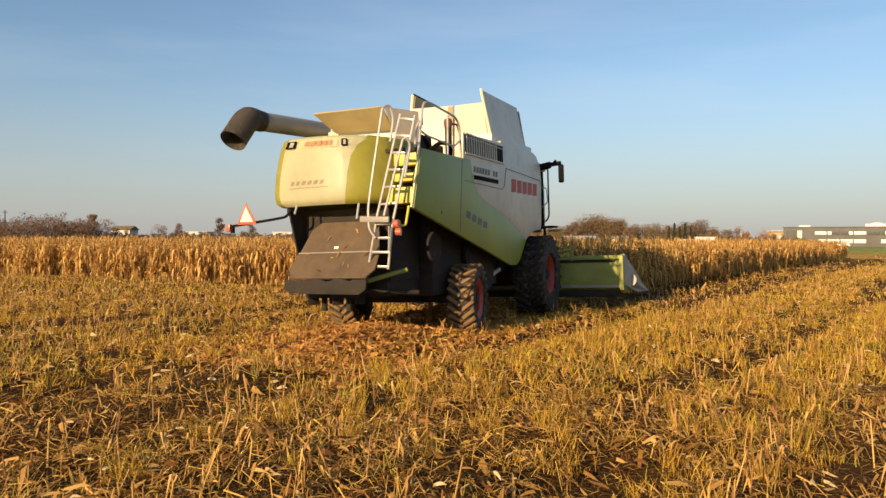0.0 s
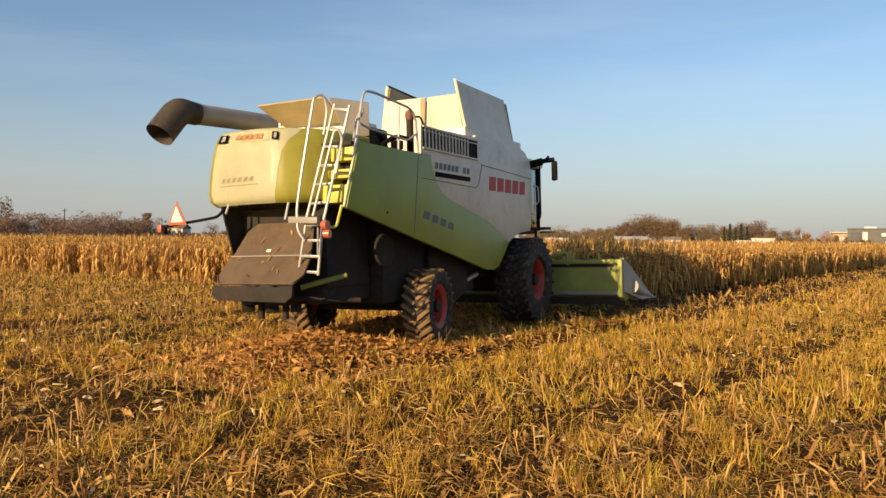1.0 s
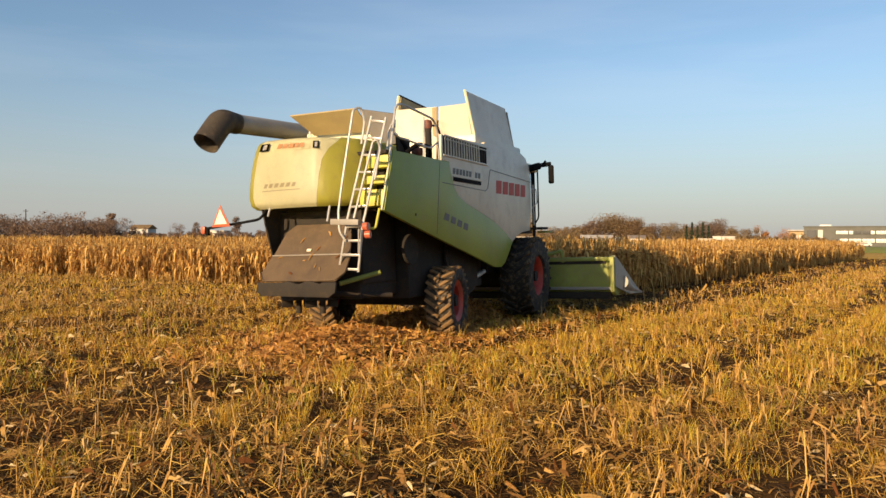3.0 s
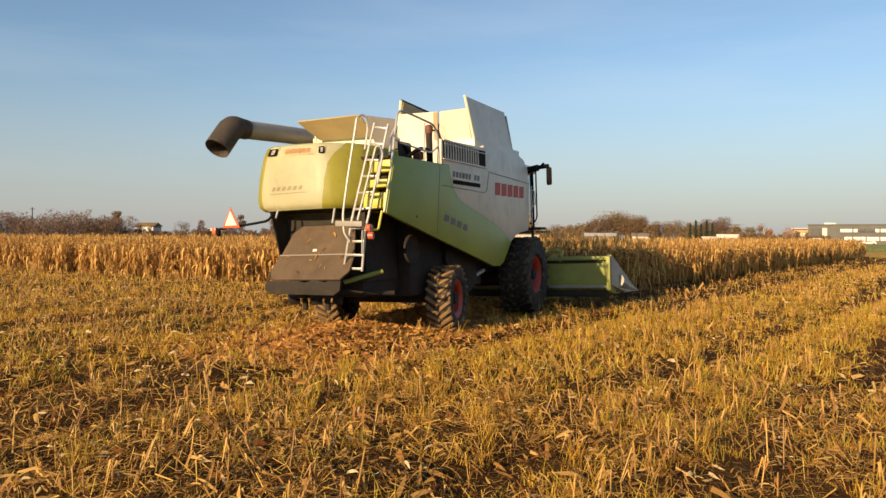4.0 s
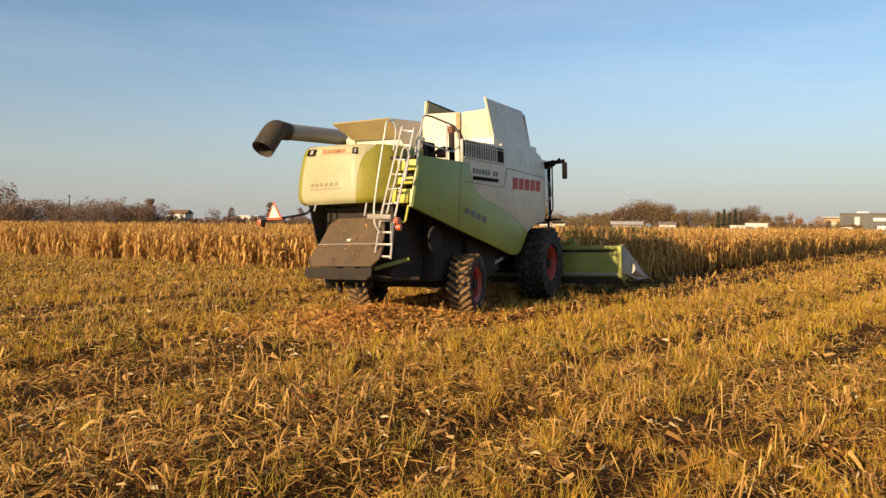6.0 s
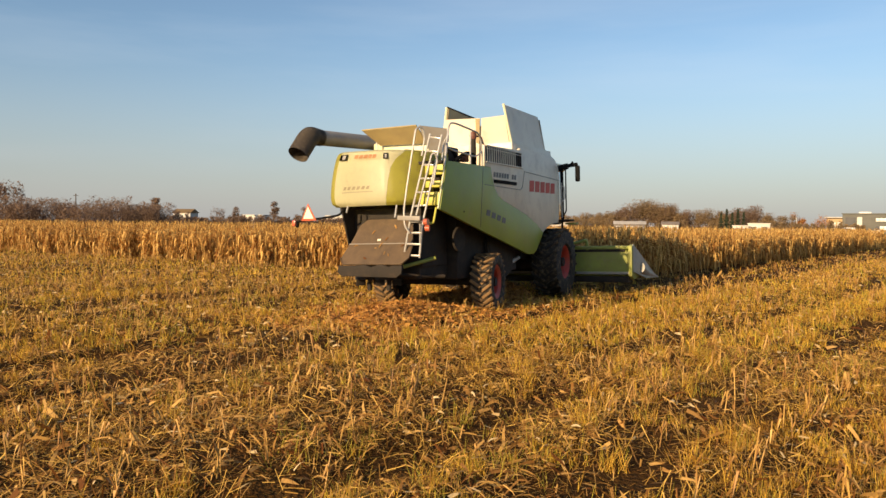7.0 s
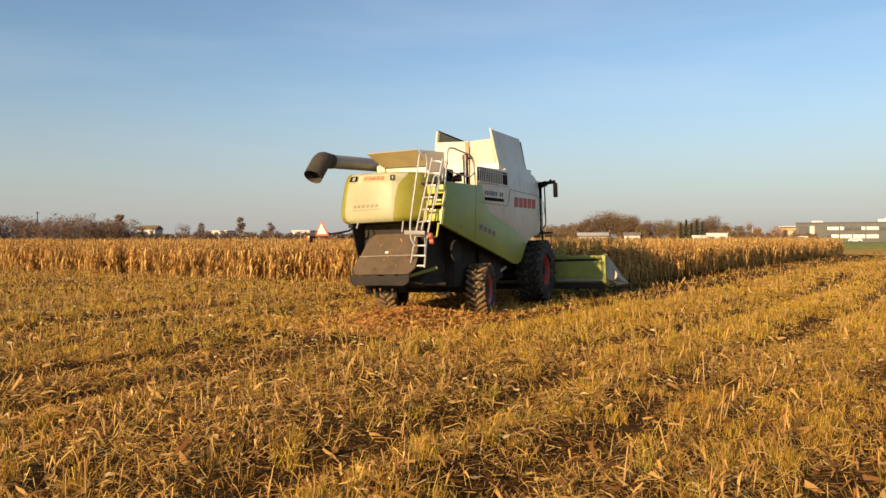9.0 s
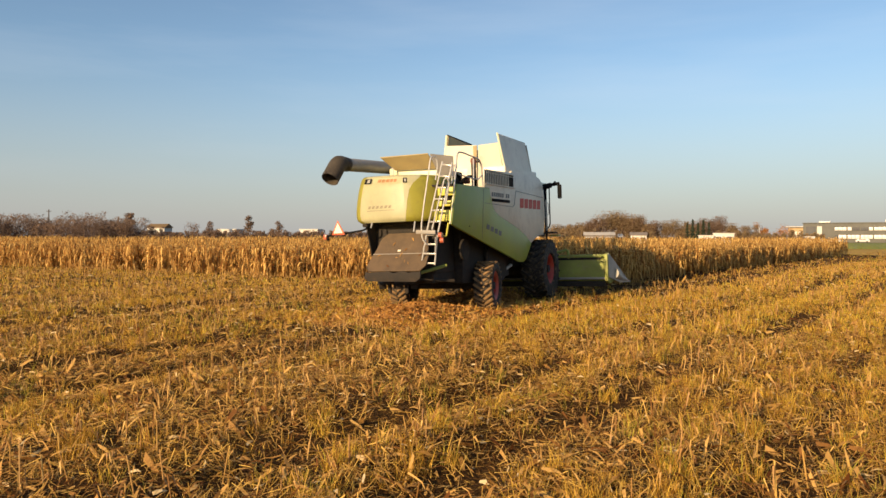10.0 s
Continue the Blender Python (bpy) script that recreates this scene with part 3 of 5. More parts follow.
def build_stalks():
    """Cut stalk stumps in rows, some with torn tops and leaning."""
    rng = np.random.default_rng(41)
    temps = []
    for i in range(8):
        tv, k = [], 5
        top = rng.uniform(-0.12, 0.12, k)
        for z, r in ((0, 0.058), (0.5, 0.05), (1.0, 0.048)):
            for j in range(k):
                a = 2 * math.pi * j / k
                tv.append((r * math.cos(a), r * math.sin(a), z + (top[j] if z == 1.0 else 0)))
        f = []
        for b in (0, k):
            for j in range(k):
                f += [(b + j, b + (j + 1) % k, b + k + (j + 1) % k), (b + j, b + k + (j + 1) % k, b + k + j)]
        f += [(2 * k, 2 * k + j, 2 * k + j + 1) for j in range(1, k - 1)]
        pieces = [(np.array(tv), np.array(f))]
        for q in range(rng.integers(1, 5)):
            a = rng.uniform(0, 6.28)
            o = np.array([math.cos(a), math.sin(a), 0])
            z0 = rng.uniform(0.2, 0.8)
            pieces.append(strip([o * 0.05 + (0, 0, z0), o * 0.3 + (0, 0, z0 + 0.25), o * 0.7 + (0, 0, z0 - rng.uniform(0, 0.5))], (0.12, 0.14, 0.02), (-o[1], o[0], 0.2)))
        temps.append(merged(pieces))
    out = []
    for s in np.arange(-40, 30, 0.75):
        u = np.arange(-12, 60, 0.13)
        u = u[(rng.random(len(u)) < 0.75) & (np.sin(u * 1.3 + s * 2.1) + np.sin(u * 0.47 + s) > -0.5)]
        p = (s + rng.normal(0, 0.07, len(u)))[:, None] * ACROSS[None] + (u + rng.normal(0, 0.06, len(u)))[:, None] * ROW[None]
        out.append(p)
    p = np.concatenate(out)
    half = 8.0 * (p[:, 1] + 8) / 10
    p = p[(p[:, 1] > -0.6) & (p[:, 1] < 45) & (np.abs(p[:, 0] - (p[:, 1] - 4) * 0.14) < half) & ~in_corn(p)]
    p = p[rng.random(len(p)) < (1 - 0.9 * track_depth(p[:, 0], p[:, 1])) * (0.25 + 0.75 * edge_bare(p))]
    n = len(p)
    size = rng.normal(0.23, 0.08, n).clip(0.06, 0.40)
    m = turns(rng, n, size, 0.22)
    m[:, :, :2] *= (0.24 / size.clip(0.12, 0.4))[:, None, None] * 0.50
    a, b = scattered(temps, rng.integers(0, 8, n), m, seat(p, -0.03))
    ob = numpy_mesh("corn_stubble", a, b, M_STALK)
    tagged(ob, "rows of cut golden corn stalk stumps", "stubble", kind="stuff")


build_grass()
build_litter()
build_stalks()


def build_chaff():
    """Fresh red-brown chaff heaped under and behind the machine."""
    rng = np.random.default_rng(77)
    temps = []
    for i in range(6):
        c, w = rng.uniform(-0.2, 0.5), rng.uniform(0.12, 0.3)
        temps.append(strip([(0, -0.5, 0), (0.1 * c, 0.0, 0.2 * c), (0, 0.5, 0.05)], (w * 0.5, w, w * 0.3), (1, 0, rng.normal(0, 0.4))))
    n = 32000
    a, b = rng.normal(0.1, 1.25, n), rng.uniform(-4.2, 4.2, n)
    heap = 0.36 * np.exp(-((a - 0.1) / 0.95) ** 2) * np.clip((b + 3.6) / 1.4, 0, 1)
    t = radians(28.78)
    p = np.stack([-0.474 + math.cos(t) * a + math.sin(t) * b, 14.521 - math.sin(t) * a + math.cos(t) * b], 1)
    place = seat(p)
    place[:, 2] += heap * rng.random(n) ** 0.6
    m = turns(rng, n, 0.075 * rng.lognormal(0, 0.5, n).clip(0.3, 2.2), 0.5)
    m[:, 2, :] += rng.normal(0, 0.6, n)[:, None] * m[:, 1, :]
    v, f = scattered(temps, rng.integers(0, 6, n), m, place)
    v[:, 2] = np.maximum(v[:, 2], ground_height(v[:, 0], v[:, 1]) + 0.004)
    tagged(numpy_mesh("chaff_heap", v, f, M_CHAFF), "red-brown chopped chaff heaped under the combine", "chaff", kind="stuff")


build_chaff()


# ---- combine harvester (own axes: x to its right, y forward, z up, rear axle at y = 0) ----
combine = new("combine_harvester")
combine.matrix_basis = pose(-0.474, 14.521, 0.0, 0.6, -2.0, -28.78)
tagged(combine, "cream and lime-green combine harvester with dusty panels cutting corn", "combine harvester")


def interp(table, z):
    return float(np.interp(z, [r[0] for r in table], [r[1] for r in table]))


HOOD_PLAN = [(-1.09, -1.0), (-1.12, -1.7), (-1.13, -2.12), (-1.07, -2.32), (-0.89, -2.44), (-0.47, -2.51), (-0.03, -2.53),
             (0.32, -2.50), (0.51, -2.44), (0.73, -2.29), (0.92, -2.05), (1.02, -1.75), (1.05, -1.0)]
HOOD_IN = [(2.27, 0.08), (2.33, 0.02), (2.42, 0.0), (2.66, 0.0), (2.98, 0.05), (3.18, 0.09), (3.30, 0.12), (3.36, 0.16), (3.385, 0.26)]
HOOD_LEAN = [(2.27, 0.08), (2.33, 0.02), (2.45, 0.0), (2.75, 0.02), (3.05, 0.05), (3.24, 0.09), (3.33, 0.13), (3.365, 0.20), (3.385, 0.40)]


def hood_point(u, z, off=0.0):
    n = len(HOOD_PLAN) - 1
    t = u * n
    i = min(int(t), n - 1)
    a, b = Vector(HOOD_PLAN[i]), Vector(HOOD_PLAN[i + 1])
    p = a.lerp(b, t - i)
    k = interp(HOOD_IN, z)
    x = p.x + (k if p.x < 0 else -k) * min(1.0, abs(p.x) / 0.8) + (off if p.x > 0 else -off) * 0.3 * abs(p.x)
    lift = max(0.0, min(1.0, (z - 2.6) / 0.7))
    return (x, p.y + interp(HOOD_LEAN, z) - off, z + lift * (0.01 - 0.03 * x))


HOOD_SPLIT = [(2.27, 7.2), (2.75, 7.45), (3.0, 7.8), (3.18, 8.3), (3.30, 8.9), (3.385, 9.2)]


def hood_shell(u0, u1, off, nu, zs):
    """A piece of the hood; None stands for the slanted right-hand split."""
    bm = bmesh.new()
    grid = []
    for z in zs:
        split = interp(HOOD_SPLIT, z) / 12
        a, b = (split if u0 is None else u0), (split if u1 is None else u1)
        grid.append([bm.verts.new(hood_point(a + (b - a) * i / nu, z, off)) for i in range(nu + 1)])
    for a, b in zip(grid, grid[1:]):
        for i in range(nu):
            bm.faces.new((a[i], a[i + 1], b[i + 1], b[i]))
    bmesh.ops.solidify(bm, geom=bm.faces[:], thickness=0.02)
    return bm


ZS = [2.27, 2.30, 2.33, 2.38, 2.45, 2.6, 2.75, 2.9, 3.0, 3.1, 3.18, 3.24, 3.30, 3.335, 3.36, 3.375, 3.385]
UC0 = 4.0 / 12
part("rear_hood_side", hood_shell(0.0, UC0, 0.0, 12, ZS), M_LIME, combine, "lime-green curved hood side", 50)
part("rear_hood_side", hood_shell(None, 1.0, 0.0, 18, ZS), M_LIME, combine, "lime-green curved hood side", 50)
hood = part("rear_hood", hood_shell(UC0, None, 0.004, 18, ZS), M_CREAM, combine, "cream rear hood panel, slightly dusty", 50)
part("hood_top", prism([(-0.9, -1.0), (-0.8, -1.95), (-0.1, -2.05), (0.5, -1.95), (0.8, -1.0)], "z", 3.36, 3.395, 0.01), M_CREAM, combine)


def on_hood(u, z, w, h, mat, name, label="", off=0.012, parent=None, slant=0.0):
    """A thin plate that follows the hood, centred at u, z."""
    bm = bmesh.new()
    du = w / 2 / 3.6
    pts = []
    for k, zz in ((-1, z - h / 2), (1, z + h / 2)):
        pts.append([bm.verts.new(hood_point(u + s * du + slant * k, zz, off)) for s in (-1, -0.33, 0.33, 1)])
    for i in range(3):
        bm.faces.new((pts[0][i], pts[0][i + 1], pts[1][i + 1], pts[1][i]))
    bmesh.ops.solidify(bm, geom=bm.faces[:], thickness=-0.006)
    return part(name, bm, mat, parent or combine, label)


on_hood(0.485, 3.235, 0.62, 0.135, M_CREAM, "name_strip", "cream strip across the hood top", 0.02)
for i in range(5):
    on_hood(0.437 + i * 0.0245, 3.235, 0.07, 0.07, M_FADEDRED, "marking", "faded red marking", 0.032, slant=0.002)
for u in (0.362, 0.612):
    lamp = on_hood(u, 3.235, 0.16, 0.115, M_BLACK, "rear_lamp", "black lamp recess with clear lens", 0.034)
    on_hood(u + 0.004, 3.235, 0.07, 0.075, M_LENS, "lens", "clear lens", 0.044, lamp)
for i in range(6):
    on_hood(0.392 + i * 0.022, 2.63, 0.05, 0.062, M_FADED, "marking", "faded grey marking", 0.012, slant=0.003)
on_hood(0.452, 2.55, 0.55, 0.012, M_FADED, "pinstripe", "faded thin stripe", 0.012)

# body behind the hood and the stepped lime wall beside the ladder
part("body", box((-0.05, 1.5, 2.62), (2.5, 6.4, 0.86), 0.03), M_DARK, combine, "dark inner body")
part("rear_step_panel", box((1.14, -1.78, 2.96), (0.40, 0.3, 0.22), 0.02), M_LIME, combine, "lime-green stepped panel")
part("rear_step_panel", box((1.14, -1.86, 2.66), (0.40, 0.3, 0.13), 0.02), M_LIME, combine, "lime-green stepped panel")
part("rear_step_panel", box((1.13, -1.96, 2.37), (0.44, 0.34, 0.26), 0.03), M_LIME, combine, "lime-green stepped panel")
# near-black block added behind the steps as the shade between them
part("rear_step_gap_shade", box((1.12, -1.60, 2.66), (0.44, 0.3, 0.86), 0.01), M_DARK, combine)

# right side panels
BOUND = [(0.22, 3.12), (0.28, 2.92), (0.42, 2.66), (0.60, 2.51), (0.90, 2.40), (1.60, 2.25), (2.4, 2.07), (3.10, 1.84), (3.58, 1.62)]
green_side = [(-1.90, 3.11), (-2.25, 2.16), (-1.25, 1.93), (-0.20, 1.69), (1.37, 1.34), (2.40, 1.10), (2.82, 1.09), (3.05, 1.17), (3.36, 1.42)] + BOUND[::-1]
white_side = BOUND + [(3.94, 1.76), (4.26, 1.83), (4.86, 1.88), (4.93, 2.03), (5.02, 3.08), (4.93, 3.42), (4.66, 3.61), (4.36, 3.68), (2.25, 3.65), (-0.06, 3.59), (-0.06, 3.12)]
part("side_panel", prism(green_side, "x", 1.36, 1.424, 0.014), M_GREEN, combine, "green dusty side panel")
part("side_panel", prism(white_side, "x", 1.35, 1.42, 0.014), M_WHITE, combine, "dusty white side panel")
part("panel_seam", prism([(-0.19, 3.085), (-0.205, 3.085), (-0.41, 1.80), (-0.395, 1.80)], "x", 1.423, 1.4265, 0), M_GREYMARK, combine)
part("rear_edge_trim", tube(rounded([(1.39, -1.91, 3.13), (1.39, -2.27, 2.17)]), 0.018), M_CREAM, combine, "pale edge trim")
left_side = [(-1.0, 3.09), (-1.0, 1.9), (2.32, 1.15), (3.05, 1.24), (3.98, 1.80), (5.08, 1.90), (5.12, 3.08), (4.62, 3.62), (-0.20, 3.60)]
part("side_panel", prism(left_side, "x", -1.42, -1.36, 0.014), M_GREEN, combine, "green dusty side panel")
part("panel_line", tube([(1.423, -0.12, 2.72), (1.423, 1.98, 2.68), (1.423, 2.12, 2.74), (1.423, 2.28, 3.14), (1.423, 5.0, 3.05)], 0.008, 4), M_GREYMARK, combine, "dark panel gap")
part("hole", lathe([(0.001, 0), (0.022, 0), (0.022, 0.006), (0.001, 0.006)], 12), M_DARK, combine).location = (1.422, -1.2, 2.12)

# radiator grille on the side
grille = part("grille", box((1.40, 1.03, 3.40), (0.05, 2.16, 0.38), 0.02), M_DARK, combine, "dark slotted radiator grille")
for i in range(17):
    y = 0.03 + i * 0.125
    part("slat", box((1.432, y, 3.405), (0.022, 0.034, 0.35), 0.006), M_WHITE if y < 1.75 else M_DARK, grille)
part("rail", box((1.44, 1.03, 3.575), (0.03, 2.18, 0.03), 0.008), M_WHITE, grille)
part("rail", box((1.44, 1.03, 3.22), (0.03, 2.18, 0.03), 0.008), M_WHITE, grille)
part("rail", box((1.445, 1.03, 3.51), (0.02, 2.1, 0.018), 0.006), M_WHITE, grille)
vent = part("air_intake", box((1.425, 1.05, 2.815), (0.03, 1.36, 0.075), 0.012), M_BLACK, combine, "black slot air intake")
part("lip", box((1.434, 1.05, 2.865), (0.03, 1.40, 0.022), 0.006), M_WHITE, vent)
for i in range(9):
    if i != 6:
        part("marking", prism([(0.36 + i * 0.155, 2.91), (0.47 + i * 0.155, 2.91), (0.49 + i * 0.155, 3.02), (0.38 + i * 0.155, 3.02)], "x", 1.42, 1.4245, 0), M_GREYMARK, combine, "dark grey marking")
for i in range(5):
    y = 2.61 + i * 0.405
    part("marking", prism([(y, 2.66), (y + 0.33, 2.67), (y + 0.36, 2.95), (y + 0.03, 2.94)], "x", 1.42, 1.4245, 0), M_MARK, combine, "red block marking")
for i in range(4):
    y = -0.1 + i * 0.29
    z = 2.12 - i * 0.055
    part("marking", prism([(y, z - 0.06), (y + 0.20, z - 0.09), (y + 0.25, z + 0.03), (y + 0.06, z + 0.06)], "x", 1.424, 1.4285, 0), M_GREYMARK, combine, "faint dark marking")

# top: engine deck, rear cover with its open flap, grain tank
part("engine_deck", box((0.2, 0.0, 3.09), (2.3, 4.0, 0.06), 0.01), M_DARK, combine)
part("rear_cover", box((-0.23, -0.4, 3.45), (1.42, 0.9, 0.52), 0.03), M_CREAM, combine, "cream cover behind the hood")
part("rear_flap", slab([(-0.87, -1.42, 3.96), (0.45, -1.36, 3.96), (0.47, -0.92, 3.62), (-0.71, -0.92, 3.66)], 0.03), M_TAN, combine, "open tan tank flap")
part("flap_gusset", slab([(0.47, -1.32, 3.94), (0.86, -0.79, 3.9), (0.86, -0.79, 3.37), (0.54, -0.94, 3.35)], 0.03), M_GREY, combine, "grey folding gusset")
part("flap_stay", tube([(-0.71, -1.05, 3.45), (-0.75, -1.03, 3.82)], 0.022), M_STEEL, combine)
part("cooling_housing", box((0.7, -0.45, 3.32), (0.3, 0.5, 0.44), 0.04), M_DARK, combine, "black engine bay")
part("hose", tube(rounded([(0.62, -0.75, 3.3), (0.75, -0.72, 3.48), (0.85, -0.5, 3.46), (0.85, -0.2, 3.15)], 0.15), 0.05), M_BLACK, combine)
part("hose", tube(rounded([(0.9, -0.6, 3.2), (1.05, -0.3, 3.42), (1.05, 0.2, 3.42), (0.9, 0.5, 3.2)], 0.15), 0.04), M_BLACK, combine)
filt = part("pre_cleaner", tube([(0.9, 0.45, 3.12), (0.9, 0.45, 3.8)], 0.065, 14), M_DARK, combine, "black canister with red top")
part("cap", tube([(0.9, 0.45, 3.80), (0.9, 0.45, 3.88), (0.9, 0.45, 3.95), (0.9, 0.45, 3.97)], [0.07, 0.085, 0.07, 0.03], 14), M_DULLRED, filt, "red cap")
part("pipe_fitting", tube(rounded([(0.9, 0.5, 3.86), (1.0, 0.65, 3.88), (1.0, 0.8, 3.7)], 0.06), 0.02), M_DULLRED, filt)
part("valve", box((0.78, 0.2, 3.35), (0.16, 0.2, 0.16), 0.03), M_DULLRED, combine, "red engine fitting")
tank = part("grain_tank", box((0.0, 3.4, 3.62), (2.5, 2.9, 0.5), 0.04), M_WHITE, combine, "dusty white grain tank")
part("shoulder", prism([(2.0, 3.55), (2.2, 3.72), (4.35, 3.74), (4.75, 3.62), (5.0, 3.40)], "x", 1.05, 1.36, 0.03), M_WHITE, tank)
part("tank_rear_flap", slab([(-0.78, 2.36, 4.62), (0.42, 1.95, 4.50), (0.42, 1.80, 3.14), (-0.72, 2.19, 3.14)], 0.03), M_WHITE, combine, "sunlit off-white tank extension flap")
part("tank_rear_flap", slab([(0.44, 1.96, 4.50), (0.97, 2.20, 4.56), (1.14, 2.27, 3.14), (0.44, 1.82, 3.14)], 0.03), M_WHITE, combine, "sunlit off-white tank extension flap")
part("rust_stain", slab([(0.28, 1.960, 4.50), (0.42, 1.912, 4.49), (0.42, 1.842, 3.85), (0.33, 1.874, 3.9)], 0.004, 0), M_TAN, combine, "rusty worn fold")
part("tank_side_flap", slab([(0.98, 2.12, 4.82), (1.14, 2.28, 3.70), (1.20, 4.62, 3.70), (1.06, 4.34, 4.78)], 0.035), M_WHITE, combine, "raised white tank flap")
part("flap_edge", tube([(0.98, 2.10, 4.83), (1.14, 2.26, 3.7)], 0.03, 6), M_CREAM, combine)
part("tank_side_flap", slab([(-0.72, 2.42, 4.92), (-0.77, 4.4, 4.84), (-0.9, 4.5, 3.7), (-0.84, 2.3, 3.7)], 0.035), M_TAN, combine, "raised tank flap seen from inside")
part("flap_seal", tube([(-0.72, 2.40, 4.94), (-0.77, 4.4, 4.87)], 0.03, 6), M_BLACK, combine, "black rubber edge")
part("flap_frame", tube([(-0.74, 2.40, 4.94), (-0.86, 2.28, 3.6)], 0.035, 6), M_CREAM, combine)
part("tank_front_flap", slab([(-0.8, 4.45, 4.7), (1.1, 4.4, 4.7), (1.2, 4.6, 3.7), (-0.9, 4.6, 3.7)], 0.03), M_GREY, combine)

# railing round the engine deck
rail = part("railing", tube(rounded([(1.39, -1.96, 3.02), (1.39, -1.86, 3.39), (1.39, -1.71, 3.87), (1.39, -1.43, 3.89), (1.39, -0.38, 3.82), (1.39, -0.21, 3.7), (1.39, -0.14, 3.06)], 0.16), 0.02), M_STEEL, combine, "galvanised tube railing")
part("post", tube([(1.39, -0.73, 3.8), (1.39, -0.78, 3.04)], 0.018), M_STEEL, rail)
part("mid_rail", tube(rounded([(1.39, -1.81, 3.38), (1.39, -1.63, 3.34), (1.39, -0.48, 3.29), (1.39, -0.18, 3.44)], 0.1), 0.017), M_STEEL, rail)
part("inner_post", tube(rounded([(1.39, -1.78, 3.49), (1.33, -1.63, 3.66), (1.25, -1.7, 3.49), (1.28, -1.88, 2.99)], 0.1), 0.017), M_STEEL, rail)

# ladder
lad = part("ladder", tube([(0.71, -2.44, 1.27), (0.90, -2.46, 2.05), (1.20, -2.16, 3.62)], 0.021, 8), M_STEEL, combine, "galvanised boarding ladder")
part("stringer", tube([(1.05, -2.44, 1.24), (1.15, -2.44, 1.95), (1.18, -2.41, 2.10), (1.44, -2.14, 3.58)], 0.021, 8), M_STEEL, lad)
for i in range(10):
    t = i / 9
    a = Vector((0.715, -2.45, 1.29)).lerp(Vector((0.89, -2.46, 2.0)), min(1, t * 2.7)) if t < 0.37 else Vector((0.90, -2.46, 2.05)).lerp(Vector((1.19, -2.18, 3.55)), (t - 0.37) / 0.63)
    b = Vector((1.055, -2.45, 1.27)).lerp(Vector((1.155, -2.44, 2.0)), min(1, t * 2.7)) if t < 0.37 else Vector((1.17, -2.41, 2.06)).lerp(Vector((1.43, -2.16, 3.50)), (t - 0.37) / 0.63)
    bm = tube([a, b], 0.017, 6)
    part("rung", box(tuple((a + b) / 2 + Vector((0, 0.02, 0.008))), ((b - a).length * 0.98, 0.06, 0.026), 0.006, Matrix.Rotation(-math.asin(max(-0.5, min(0.5, (b - a).z / (b - a).length))), 4, "Y"), bm), M_STEEL, lad)
part("handrail", tube(rounded([(0.88, -2.50, 1.72), (0.80, -2.54, 1.85), (0.79, -2.54, 2.15), (0.86, -2.50, 2.65), (1.00, -2.36, 3.72), (1.07, -2.24, 3.76), (1.09, -2.18, 3.55), (1.04, -2.22, 3.2)], 0.09), 0.019), M_STEEL, lad)
part("handrail", tube(rounded([(1.05, -2.52, 2.05), (1.23, -2.44, 2.75), (1.34, -2.38, 3.2), (1.4, -2.36, 3.22), (1.43, -2.32, 3.1), (1.35, -2.38, 2.62)], 0.07), 0.019), M_STEEL, lad)
part("bumper_board", box((0.9, -2.54, 2), (0.5, 0.05, 0.09), 0.015, Matrix.Rotation(0.05, 4, "Y")), M_GREY, combine, "dusty bracket board")
part("bracket", tube([(0.6, -2.48, 2.26), (0.6, -2.56, 2.02)], 0.018), M_STEEL, combine)
part("bracket", tube([(-0.58, -2.41, 2.3), (-0.58, -2.48, 2.15)], 0.018), M_STEEL, combine)
lamp = part("side_lamp", tube([(1.23, -2.54, 1.92), (1.31, -2.54, 1.92)], 0.06, 14), M_ORANGE, combine, "orange round marker lamp")
part("side_lamp", tube([(1.25, -2.54, 1.8), (1.33, -2.52, 1.8)], 0.06, 14), M_ORANGE, combine, "orange round marker lamp")
part("lamp_bracket", tube(rounded([(1.22, -2.5, 1.89), (1.35, -2.4, 1.89), (1.34, -2.25, 2.19)], 0.05), 0.02), M_LIME, combine)
part("lamp_rod", tube([(1.13, -2.52, 1.89), (1.1, -2.5, 1.52)], 0.012, 6), M_STEEL, combine)

# warning triangle on its arm
arm = part("sign_arm", tube(rounded([(-0.71, -2.36, 2.25), (-0.74, -2.48, 2.11), (-1.01, -2.56, 2.07), (-1.81, -2.61, 1.99)], 0.08), 0.022), M_BLACK, combine, "black bracket arm")
tri = part("warning_triangle", prism([(-1.59, 2.01), (-1.20, 2.01), (-1.40, 2.37)], "y", -2.66, -2.645, 0.008), M_ORANGE, arm, "red-edged warning triangle")
part("reflector", prism([(-1.525, 2.055), (-1.265, 2.055), (-1.40, 2.30)], "y", -2.666, -2.661, 0), M_RETRO, arm, "pale triangle centre")
part("end_lamp", box((-1.79, -2.62, 1.97), (0.09, 0.08, 0.13), 0.03), M_ORANGE, arm, "red marker lamp")
part("lamp_back", box((-1.74, -2.59, 1.94), (0.06, 0.06, 0.12), 0.02), M_BLACK, arm)

